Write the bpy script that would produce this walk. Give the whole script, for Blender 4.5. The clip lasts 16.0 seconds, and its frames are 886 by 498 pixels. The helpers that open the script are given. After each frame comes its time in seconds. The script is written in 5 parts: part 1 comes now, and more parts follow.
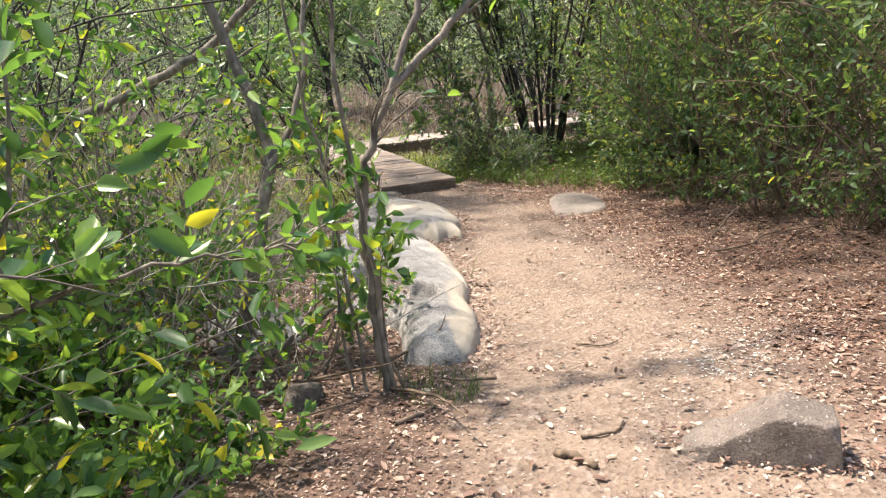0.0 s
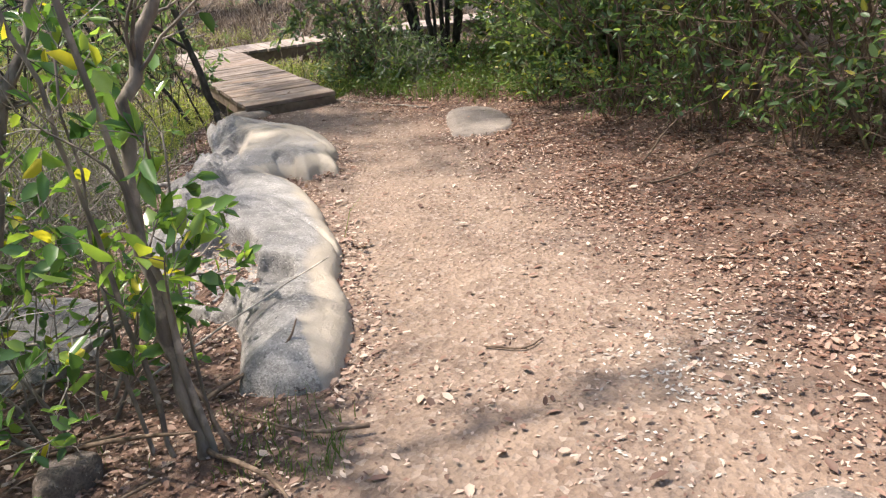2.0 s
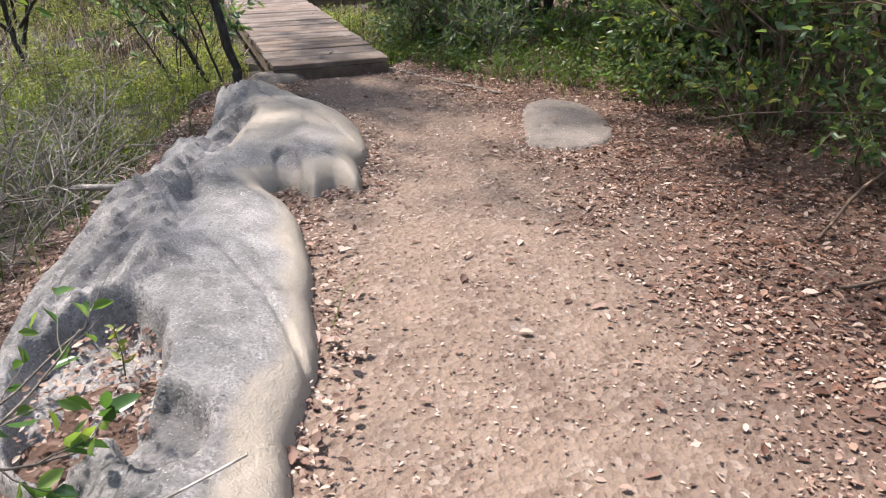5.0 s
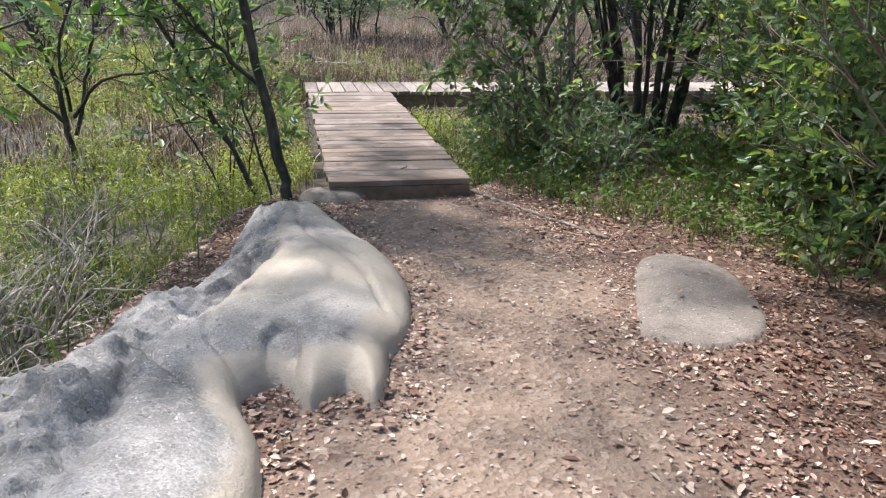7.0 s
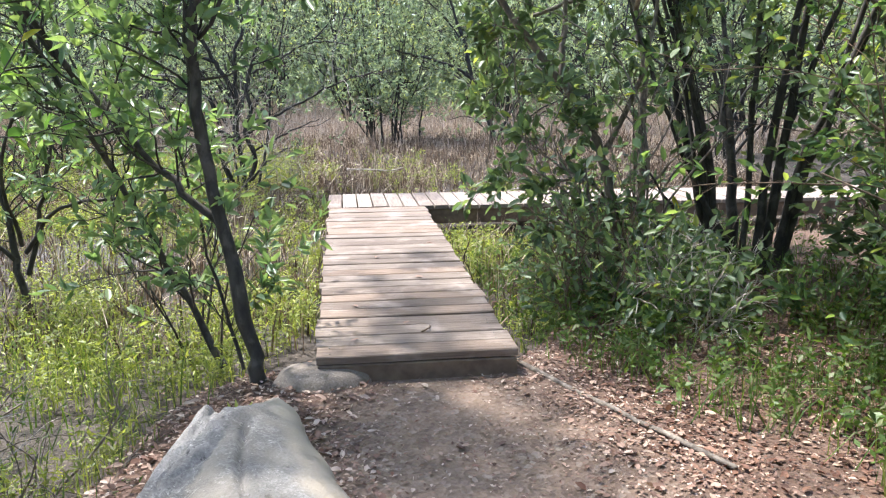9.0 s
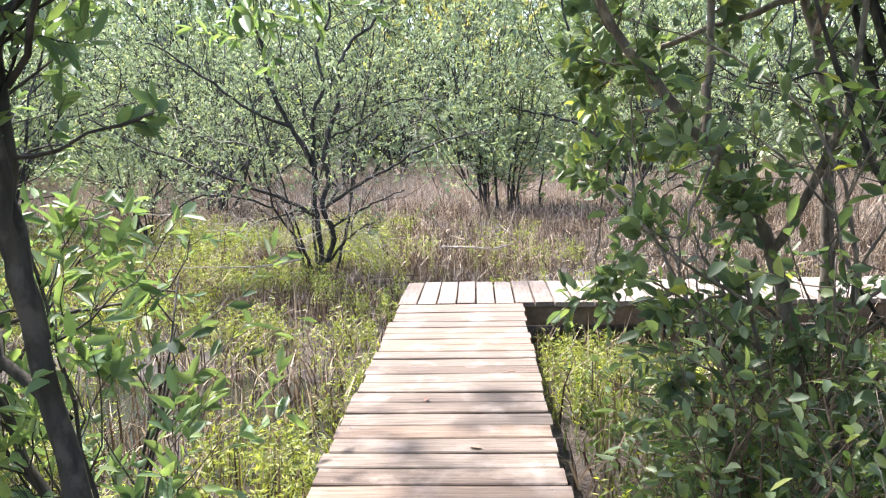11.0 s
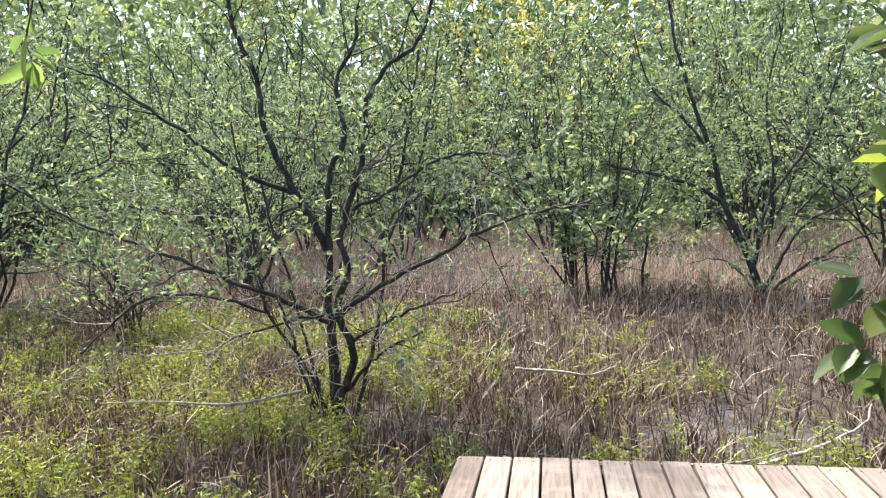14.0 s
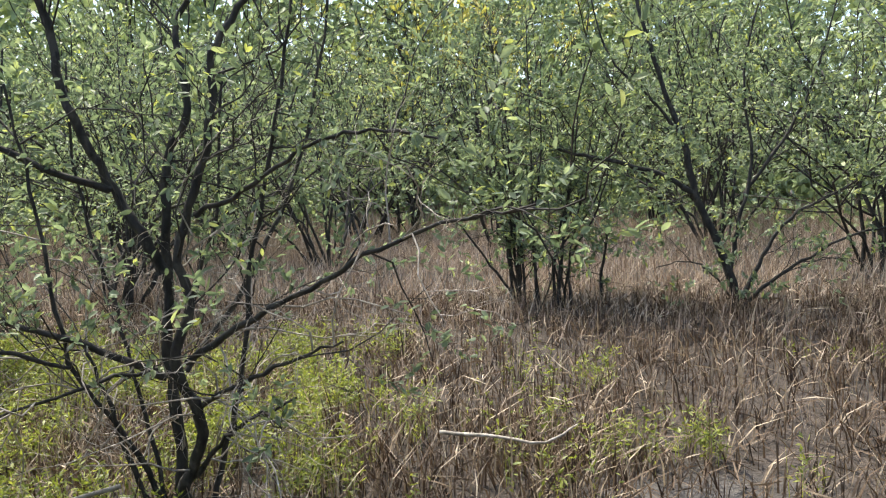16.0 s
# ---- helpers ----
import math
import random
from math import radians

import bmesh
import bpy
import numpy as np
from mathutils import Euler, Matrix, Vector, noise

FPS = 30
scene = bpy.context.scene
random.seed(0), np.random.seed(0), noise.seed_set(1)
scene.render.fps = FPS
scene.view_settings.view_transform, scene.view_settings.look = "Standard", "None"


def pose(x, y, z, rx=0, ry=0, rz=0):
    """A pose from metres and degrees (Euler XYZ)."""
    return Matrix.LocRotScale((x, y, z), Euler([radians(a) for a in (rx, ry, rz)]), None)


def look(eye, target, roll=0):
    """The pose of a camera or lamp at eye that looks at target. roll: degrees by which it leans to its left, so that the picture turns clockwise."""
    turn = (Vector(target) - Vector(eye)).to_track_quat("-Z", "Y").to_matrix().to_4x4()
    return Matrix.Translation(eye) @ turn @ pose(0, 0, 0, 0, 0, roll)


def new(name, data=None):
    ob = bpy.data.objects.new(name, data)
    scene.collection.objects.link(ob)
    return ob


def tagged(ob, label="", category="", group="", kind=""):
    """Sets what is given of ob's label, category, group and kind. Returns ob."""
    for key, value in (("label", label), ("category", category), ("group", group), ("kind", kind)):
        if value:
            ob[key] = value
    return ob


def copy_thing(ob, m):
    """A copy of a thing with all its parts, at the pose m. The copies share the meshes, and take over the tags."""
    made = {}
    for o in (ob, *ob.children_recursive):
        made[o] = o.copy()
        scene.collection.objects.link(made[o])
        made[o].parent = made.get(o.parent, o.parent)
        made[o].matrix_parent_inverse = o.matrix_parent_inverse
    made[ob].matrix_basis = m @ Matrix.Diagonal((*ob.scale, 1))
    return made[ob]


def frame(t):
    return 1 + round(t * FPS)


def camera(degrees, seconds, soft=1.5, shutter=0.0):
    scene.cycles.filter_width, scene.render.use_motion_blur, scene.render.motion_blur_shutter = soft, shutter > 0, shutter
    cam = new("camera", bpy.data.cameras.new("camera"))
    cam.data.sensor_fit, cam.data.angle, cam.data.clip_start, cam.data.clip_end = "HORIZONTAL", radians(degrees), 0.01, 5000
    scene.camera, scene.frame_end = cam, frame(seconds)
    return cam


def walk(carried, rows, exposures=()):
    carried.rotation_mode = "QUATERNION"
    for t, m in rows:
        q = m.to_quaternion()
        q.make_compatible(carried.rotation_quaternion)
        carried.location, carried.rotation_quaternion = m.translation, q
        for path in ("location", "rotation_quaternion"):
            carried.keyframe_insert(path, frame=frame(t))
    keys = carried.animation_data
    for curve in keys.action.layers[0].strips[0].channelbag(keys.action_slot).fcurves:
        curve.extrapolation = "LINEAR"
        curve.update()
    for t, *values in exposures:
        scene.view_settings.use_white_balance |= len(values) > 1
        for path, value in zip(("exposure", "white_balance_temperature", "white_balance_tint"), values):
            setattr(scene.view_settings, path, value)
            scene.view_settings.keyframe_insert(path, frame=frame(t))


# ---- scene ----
cam = camera(60.2, 16.0, 1.2)
PATH = [
    (0, (-2.156, -8.568, 1.534), (-1.547, -6.733, 1.023), -4.3),
    (0.5, (-1.991, -8.287, 1.499), (-1.402, -6.488, 0.852), -4.1),
    (1, (-1.856, -7.997, 1.476), (-1.234, -6.221, 0.798), -4.6),
    (1.5, (-1.674, -7.724, 1.441), (-0.972, -6.007, 0.694), -4.5),
    (2, (-1.546, -7.462, 1.422), (-0.76, -5.792, 0.653), -5.0),
    (2.5, (-1.433, -7.198, 1.396), (-0.632, -5.544, 0.607), -6.5),
    (3, (-1.27, -6.942, 1.368), (-0.475, -5.284, 0.582), -4.0),
    (3.2, (-1.227, -6.839, 1.35), (-0.433, -5.179, 0.568), -4.1),
    (5.3, (-0.714, -5.817, 1.276), (-0.133, -4.127, 0.379), 0.7),
    (5.5, (-0.653, -5.701, 1.258), (-0.095, -4.01, 0.348), 1.0),
    (6, (-0.516, -5.396, 1.229), (-0.027, -3.688, 0.309), 0.2),
    (6.5, (-0.343, -5.071, 1.208), (0.073, -3.308, 0.362), 2.1),
    (7, (-0.257, -4.756, 1.22), (0.132, -2.909, 0.559), 1.5),
    (7.5, (-0.158, -4.431, 1.213), (0.219, -2.548, 0.654), 0.5),
    (8, (-0.05, -4.048, 1.211), (0.304, -2.143, 0.718), 0.8),
    (8.2, (-0.026, -3.89, 1.206), (0.32, -1.974, 0.749), 0.6),
    (10.3, (0.481, -2.225, 1.246), (0.51, -0.268, 0.836), -0.9),
    (10.5, (0.528, -2.05, 1.243), (0.525, -0.085, 0.873), -1.1),
    (11, (0.626, -1.585, 1.237), (0.527, 0.392, 0.954), -1.3),
    (11.5, (0.636, -1.094, 1.25), (0.48, 0.887, 1.023), -0.7),
    (12, (0.583, -0.635, 1.245), (0.369, 1.342, 1.028), -1.1),
    (12.5, (0.55, -0.162, 1.267), (0.261, 1.807, 1.067), -1.2),
    (13, (0.513, 0.272, 1.275), (0.214, 2.24, 1.08), -1.4),
    (13.5, (0.544, 0.701, 1.351), (0.244, 2.672, 1.198), -1.1),
    (14, (0.515, 1.087, 1.364), (0.221, 3.061, 1.227), -1.1),
    (14.5, (0.514, 1.488, 1.361), (0.229, 3.463, 1.227), -2.2),
    (15, (0.54, 1.895, 1.392), (0.261, 3.87, 1.245), -1.3),
    (15.5, (0.532, 2.327, 1.386), (0.286, 4.306, 1.232), -1.6),
    (16, (0.57, 2.75, 1.407), (0.407, 4.736, 1.235), -1.4),
]
walk(cam, [(t, look(eye, target, roll)) for t, eye, target, roll in PATH],
     [(0, 1.68, 6900, 9), (1.2, 1.43, 6900, 12), (3, 1.56, 6500, 10), (5.5, 1.24, 6250, 14), (8, 1.72, 6000, 8), (11, 2.22, 6300, 12), (12.5, 1.95, 6450, 10), (14.5, 1.66, 6650, 7), (16, 1.36, 6750, 6)])
# ---- light ----
SUN_AZ, SUN_EL = radians(-44), radians(62)
world = bpy.data.worlds.new("world")
scene.world = world
world.use_nodes = True
wn = world.node_tree
sky = wn.nodes.new("ShaderNodeTexSky")
sky.sky_type = "NISHITA"
sky.sun_disc = False
sky.sun_elevation, sky.sun_rotation = SUN_EL, SUN_AZ
sky.dust_density, sky.air_density = 2.0, 1.0
wn.nodes["Background"].inputs["Strength"].default_value = 0.15
wn.links.new(sky.outputs[0], wn.nodes["Background"].inputs["Color"])
sun = new("sun", bpy.data.lights.new("sun", "SUN"))
sun.data.energy, sun.data.angle, sun.data.color = 3.3, radians(3), (1.0, 0.94, 0.84)
sun_to = Vector((math.sin(SUN_AZ) * math.cos(SUN_EL), math.cos(SUN_AZ) * math.cos(SUN_EL), math.sin(SUN_EL)))
sun.matrix_world = look(sun_to * 40, (0, 0, 0))

# ---- materials ----


def nodes_of(name):
    m = bpy.data.materials.new(name)
    m.use_nodes = True
    t = m.node_tree
    return m, t, t.nodes["Principled BSDF"]


def ramp(t, stops, source):
    r = t.nodes.new("ShaderNodeValToRGB")
    el = r.color_ramp.elements
    while len(el) < len(stops):
        el.new(0.5)
    for e, (at, c) in zip(el, stops):
        e.position, e.color = at, (*c, 1)
    t.links.new(source, r.inputs[0])
    return r.outputs[0]


def noise_at(t, scale, detail=4, stretch=(1, 1, 1), object_space=False, rough=0.55):
    g = t.nodes.new("ShaderNodeTexCoord") if object_space else t.nodes.new("ShaderNodeNewGeometry")
    mp = t.nodes.new("ShaderNodeMapping")
    mp.inputs["Scale"].default_value = stretch
    n = t.nodes.new("ShaderNodeTexNoise")
    n.inputs["Scale"].default_value, n.inputs["Detail"].default_value, n.inputs["Roughness"].default_value = scale, detail, rough
    t.links.new(g.outputs["Object" if object_space else "Position"], mp.inputs[0])
    t.links.new(mp.outputs[0], n.inputs["Vector"])
    return n.outputs[0]


def mixed(t, a, b, f, mode="MIX"):
    m = t.nodes.new("ShaderNodeMix")
    m.data_type, m.blend_type = "RGBA", mode
    for s, v in ((m.inputs[0], f), (m.inputs[6], a), (m.inputs[7], b)):
        if isinstance(v, (int, float)):
            s.default_value = v
        elif isinstance(v, tuple):
            s.default_value = (*v, 1)
        else:
            t.links.new(v, s)
    return m.outputs[2]


def bumped(t, b, height, strength, distance=0.01):
    n = t.nodes.new("ShaderNodeBump")
    n.inputs["Strength"].default_value, n.inputs["Distance"].default_value = strength, distance
    t.links.new(height, n.inputs["Height"])
    t.links.new(n.outputs[0], b.inputs["Normal"])


def attribute(t, name):
    a = t.nodes.new("ShaderNodeAttribute")
    a.attribute_name = name
    return a.outputs["Fac"]


def leaf_material(name, stops, glow=0.4, rough=0.34, lift=(1.25, 1.3, 0.55)):
    """Leaves: one tint a leaf, glossy face, light coming through."""
    m, t, b = nodes_of(name)
    g = t.nodes.new("ShaderNodeNewGeometry")
    col = ramp(t, stops, g.outputs["Random Per Island"])
    col = mixed(t, col, noise_at(t, 60, 2), 0.12, "OVERLAY")
    t.links.new(col, b.inputs["Base Color"])
    b.inputs["Roughness"].default_value = rough
    tr = t.nodes.new("ShaderNodeBsdfTranslucent")
    t.links.new(mixed(t, col, lift, 1.0, "MULTIPLY"), tr.inputs["Color"])
    mx = t.nodes.new("ShaderNodeMixShader")
    mx.inputs[0].default_value = glow
    t.links.new(b.outputs[0], mx.inputs[1])
    t.links.new(tr.outputs[0], mx.inputs[2])
    t.links.new(mx.outputs[0], t.nodes["Material Output"].inputs["Surface"])
    return m


def bark_material(name, dark, light, moss=None):
    m, t, b = nodes_of(name)
    col = ramp(t, [(0.3, dark), (0.7, light)], noise_at(t, 22, 5, (1, 1, 0.35)))
    col = mixed(t, col, ramp(t, [(0.54, (0, 0, 0)), (0.64, light)], noise_at(t, 16, 4, (1, 1, 0.7))), 0.6, "ADD")
    if moss:
        col = mixed(t, col, moss, ramp(t, [(0.5, (0, 0, 0)), (0.65, (0.7, 0.7, 0.7))], noise_at(t, 5, 3)))
    t.links.new(col, b.inputs["Base Color"])
    b.inputs["Roughness"].default_value = 0.9
    bumped(t, b, noise_at(t, 70, 5, (1, 1, 0.3)), 0.8, 0.006)
    return m


def ground_material():
    m, t, b = nodes_of("ground")
    fine, mid, big = noise_at(t, 90, 5), noise_at(t, 9, 5), noise_at(t, 1.4, 4)
    dirt = mixed(t, ramp(t, [(0.3, (0.155, 0.104, 0.077)), (0.7, (0.301, 0.215, 0.163))], mid), ramp(t, [(0.3, (0.172, 0.120, 0.089)), (0.7, (0.361, 0.267, 0.206))], fine), 0.5)
    dirt = mixed(t, dirt, (0.276, 0.198, 0.147), ramp(t, [(0.42, (0, 0, 0)), (0.62, (0.690, 0.690, 0.690))], big))
    chip = t.nodes.new("ShaderNodeTexVoronoi")
    chip.inputs["Scale"].default_value = 42
    geo = t.nodes.new("ShaderNodeNewGeometry")
    t.links.new(geo.outputs["Position"], chip.inputs["Vector"])
    crumb = ramp(t, [(0.0, (0.072, 0.040, 0.026)), (0.3, (0.151, 0.101, 0.076)), (0.7, (0.209, 0.151, 0.119)), (1.0, (0.397, 0.332, 0.282))], chip.outputs["Color"])
    dirt = mixed(t, dirt, crumb, ramp(t, [(0.4, (0.25, 0.25, 0.25)), (0.6, (0.75, 0.75, 0.75))], noise_at(t, 5, 4)))
    soil = ramp(t, [(0.3, (0.05, 0.024, 0.016)), (0.7, (0.135, 0.07, 0.046))], mid)
    mud = ramp(t, [(0.3, (0.02, 0.016, 0.013)), (0.7, (0.09, 0.07, 0.058))], mid)
    soil = mixed(t, soil, crumb, 0.3)
    col = mixed(t, soil, dirt, attribute(t, "bare"))
    col = mixed(t, col, mud, attribute(t, "marsh"))
    # wet mud patches: their silvery reflection is put in as a paler colour
    col = mixed(t, col, ramp(t, [(0.3, (0.05, 0.046, 0.045)), (0.7, (0.115, 0.106, 0.102))], mid), attribute(t, "mud_sheen"))
    t.links.new(col, b.inputs["Base Color"])
    b.inputs["Roughness"].default_value = 0.95
    bumped(t, b, mixed(t, mixed(t, fine, mid, 0.4), chip.outputs["Distance"], 0.4), 0.9, 0.03)
    return m


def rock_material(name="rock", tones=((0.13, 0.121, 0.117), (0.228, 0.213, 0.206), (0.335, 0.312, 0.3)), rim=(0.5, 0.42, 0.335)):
    """Weathered bedrock: broad tones, fine grain, dark lichen blots, pale flecks, pits, a soil-stained rim."""
    m, t, b = nodes_of(name)
    big, mid, fine = noise_at(t, 1.6, 4, rough=0.5), noise_at(t, 7, 6, rough=0.55), noise_at(t, 120, 4, rough=0.65)
    col = ramp(t, [(0.32, tones[0]), (0.5, tones[1]), (0.68, tones[2])], big)
    col = mixed(t, col, ramp(t, [(0.35, (0.3, 0.3, 0.3)), (0.65, (0.7, 0.7, 0.7))], mid), 0.45, "OVERLAY")
    vein = ramp(t, [(0.47, (0, 0, 0)), (0.5, (0.4, 0.4, 0.4)), (0.53, (0, 0, 0))], noise_at(t, 7.5, 8, rough=0.66))
    col = mixed(t, col, tuple(1.25 * c for c in tones[2]), vein)
    col = mixed(t, col, ramp(t, [(0.35, (0.15, 0.15, 0.15)), (0.65, (0.88, 0.88, 0.88))], fine), 0.42, "OVERLAY")
    col = mixed(t, col, tuple(0.4 * c for c in tones[0]), ramp(t, [(0.58, (0, 0, 0)), (0.66, (0.6, 0.6, 0.6))], noise_at(t, 4.5, 9, rough=0.62)))
    col = mixed(t, col, tuple(0.35 * c for c in tones[0]), ramp(t, [(0.64, (0, 0, 0)), (0.68, (0.7, 0.7, 0.7))], noise_at(t, 38, 4, rough=0.6)))
    col = mixed(t, col, (0.55, 0.52, 0.49), ramp(t, [(0.66, (0, 0, 0)), (0.69, (0.6, 0.6, 0.6))], noise_at(t, 60, 3, rough=0.6)))
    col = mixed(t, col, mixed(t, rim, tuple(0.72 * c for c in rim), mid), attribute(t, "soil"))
    t.links.new(col, b.inputs["Base Color"])
    b.inputs["Roughness"].default_value = 0.85
    bumped(t, b, mixed(t, mixed(t, mid, noise_at(t, 30, 6, rough=0.6), 0.4), fine, 0.15), 0.8, 0.022)
    return m


def wood_material(name, dark, mid, light, along=0):
    """Weathered boards: grain along the board, a tint a board, grey stains."""
    m, t, b = nodes_of(name)
    s = [26, 26, 26]
    s[along] = 1.3
    grain = noise_at(t, 2.2, 6, tuple(s), True, 0.65)
    col = ramp(t, [(0.3, dark), (0.5, mid), (0.72, light)], grain)
    o = t.nodes.new("ShaderNodeObjectInfo")
    col = mixed(t, col, ramp(t, [(0.0, (0.62, 0.56, 0.54)), (0.5, (1, 1, 1)), (1.0, (1.12, 1.0, 0.9))], o.outputs["Random"]), 1.0, "MULTIPLY")
    col = mixed(t, col, (0.33, 0.27, 0.24), ramp(t, [(0.52, (0, 0, 0)), (0.7, (0.75, 0.75, 0.75))], noise_at(t, 4, 5)))
    t.links.new(col, b.inputs["Base Color"])
    b.inputs["Roughness"].default_value = 0.8
    bumped(t, b, grain, 0.6, 0.006)
    return m


def plain_material(name, a, c, scale=8, rough=0.8, relief=0.3):
    m, t, b = nodes_of(name)
    t.links.new(ramp(t, [(0.3, a), (0.7, c)], noise_at(t, scale, 4)), b.inputs["Base Color"])
    b.inputs["Roughness"].default_value = rough
    bumped(t, b, noise_at(t, scale * 8, 3), relief, 0.004)
    return m


def water_material():
    m, t, b = nodes_of("water")
    b.inputs["Base Color"].default_value = (0.03, 0.03, 0.025, 1)
    b.inputs["Roughness"].default_value = 0.06
    b.inputs["IOR"].default_value = 1.33
    bumped(t, b, noise_at(t, 6, 3), 0.08, 0.02)
    return m


GROUND, ROCK = ground_material(), rock_material()
WATER = water_material()
# Same wood twice: shade put into the near boards' colour, sun into the far.
PLANK_X = wood_material("shaded_deck_boards", (0.07, 0.05, 0.041), (0.17, 0.131, 0.108), (0.238, 0.192, 0.163), 0)
PLANK_Y = wood_material("sunlit_deck_boards", (0.11, 0.083, 0.07), (0.265, 0.22, 0.19), (0.35, 0.298, 0.262), 1)
BEAM = plain_material("old_beam", (0.09, 0.06, 0.045), (0.2, 0.14, 0.1), 12)
STEEL = plain_material("dull_screw", (0.12, 0.11, 0.1), (0.2, 0.18, 0.16), 30, 0.5)
BARK_GREY = bark_material("grey_bark", (0.075, 0.06, 0.05), (0.24, 0.2, 0.165))
BARK_DARK = bark_material("dark_bark", (0.02, 0.017, 0.015), (0.075, 0.065, 0.055))
BARK_MARSH = bark_material("marsh_bark", (0.012, 0.011, 0.01), (0.062, 0.055, 0.048))
DEAD = bark_material("dead_wood", (0.2, 0.17, 0.145), (0.46, 0.41, 0.36))
TWIG = bark_material("brown_twig", (0.07, 0.045, 0.03), (0.2, 0.14, 0.1))
LEAF_BROAD = leaf_material("broad_leaves", [(0.0, (0.055, 0.12, 0.045)), (0.45, (0.125, 0.235, 0.078)), (0.9, (0.28, 0.4, 0.1)), (0.97, (0.55, 0.48, 0.07))], 0.48, 0.24)
LEAF_HEDGE = leaf_material("hedge_leaves", [(0.0, (0.06, 0.115, 0.06)), (0.5, (0.125, 0.2, 0.1)), (0.95, (0.25, 0.32, 0.135)), (0.99, (0.4, 0.36, 0.07))], 0.58)
LEAF_MARSH = leaf_material("marsh_leaves", [(0.0, (0.13, 0.175, 0.11)), (0.5, (0.24, 0.3, 0.19)), (0.88, (0.37, 0.43, 0.275)), (0.99, (0.52, 0.54, 0.16))], 0.5, 0.5, (1.02, 1.06, 0.8))
LEAF_LANCE = leaf_material("lance_leaves", [(0.0, (0.12, 0.19, 0.11)), (0.6, (0.21, 0.3, 0.17)), (1.0, (0.33, 0.42, 0.21))], 0.45)
LEAF_GREY = leaf_material("grey_green_leaves", [(0.0, (0.075, 0.115, 0.065)), (0.5, (0.15, 0.205, 0.115)), (0.9, (0.25, 0.31, 0.16)), (0.99, (0.4, 0.42, 0.12))], 0.45, 0.42, (1.1, 1.2, 0.6))
# Hedge leaves in a yellower, brighter copy: backlight put into the colour.
LEAF_SUNNY = leaf_material("sunlit_hedge_leaves", [(0.0, (0.1, 0.15, 0.05)), (0.5, (0.21, 0.27, 0.08)), (1.0, (0.38, 0.4, 0.1))], 0.55, 0.4)
LEAF_DRY = leaf_material("dry_leaves", [(0.0, (0.104, 0.059, 0.044)), (0.35, (0.209, 0.117, 0.087)), (0.65, (0.331, 0.217, 0.165)), (0.93, (0.505, 0.400, 0.331))], 0.12, 0.7, (1, 0.9, 0.8))
LEAF_RED = leaf_material("red_brown_leaves", [(0.0, (0.036, 0.014, 0.009)), (0.4, (0.120, 0.050, 0.030)), (0.75, (0.216, 0.112, 0.072)), (0.97, (0.416, 0.296, 0.224))], 0.12, 0.7, (1, 0.85, 0.7))
LEAF_PALE = leaf_material("grey_chips", [(0.0, (0.22, 0.2, 0.18)), (0.6, (0.42, 0.385, 0.345)), (1.0, (0.62, 0.58, 0.53))], 0.05, 0.8, (1, 1, 1))
HERB = leaf_material("marsh_herb", [(0.0, (0.12, 0.15, 0.05)), (0.5, (0.245, 0.285, 0.085)), (1.0, (0.44, 0.45, 0.135))], 0.45, 0.5)
GRASS = leaf_material("green_grass", [(0.0, (0.056, 0.104, 0.024)), (0.6, (0.112, 0.176, 0.040)), (1.0, (0.16, 0.175, 0.065))], 0.4, 0.5)
STALK = leaf_material("dry_stalks", [(0.0, (0.035, 0.022, 0.015)), (0.4, (0.12, 0.08, 0.054)), (0.75, (0.24, 0.172, 0.12)), (0.95, (0.6, 0.49, 0.37))], 0.15, 0.8, (1, 0.95, 0.85))
# Paler than the nearer leaves: distance haze is mixed into this colour.
FAR = leaf_material("hazy_far_leaves", [(0.0, (0.2, 0.255, 0.15)), (0.6, (0.34, 0.405, 0.225)), (1.0, (0.48, 0.54, 0.29))], 0.3, 0.6, (1.0, 1.05, 0.7))

PALE_STALK = leaf_material("bleached_stalks", [(0.0, (0.16, 0.11, 0.082)), (0.5, (0.4, 0.305, 0.24)), (1.0, (0.68, 0.57, 0.47))], 0.2, 0.8, (1, 0.95, 0.88))

# ---- mesh helpers ----
R = np.random.default_rng(7)


class Acc:
    """Gathers vertices and faces of one mesh."""

    def __init__(self):
        self.v, self.f, self.n = [], [], 0

    def add(self, verts, faces):
        verts = np.asarray(verts, np.float32).reshape(-1, 3)
        self.v.append(verts)
        self.f.append(np.asarray(faces, np.int32) + self.n)
        self.n += len(verts)

    def mesh(self, name, material, smooth=True):
        me = bpy.data.meshes.new(name)
        if not self.v:
            return me
        v = np.concatenate(self.v)
        idx = np.concatenate([f.ravel() for f in self.f])
        tot = np.concatenate([np.full(len(f), f.shape[1], np.int32) for f in self.f])
        me.vertices.add(len(v))
        me.vertices.foreach_set("co", v.ravel())
        me.loops.add(len(idx))
        me.loops.foreach_set("vertex_index", idx)
        me.polygons.add(len(tot))
        me.polygons.foreach_set("loop_start", np.concatenate([[0], np.cumsum(tot)[:-1]]).astype(np.int32))
        me.polygons.foreach_set("loop_total", tot)
        me.polygons.foreach_set("use_smooth", np.full(len(tot), smooth))
        me.materials.append(material)
        me.update(calc_edges=True)
        return me


def part(name, me, parent=None, label=""):
    ob = new(name, me)
    if parent is not None:
        ob.parent = parent
    return tagged(ob, label)


def thing(name, place, label, category, group="", kind=""):
    ob = new(name)
    ob.location = place
    return tagged(ob, label, category, group, kind)


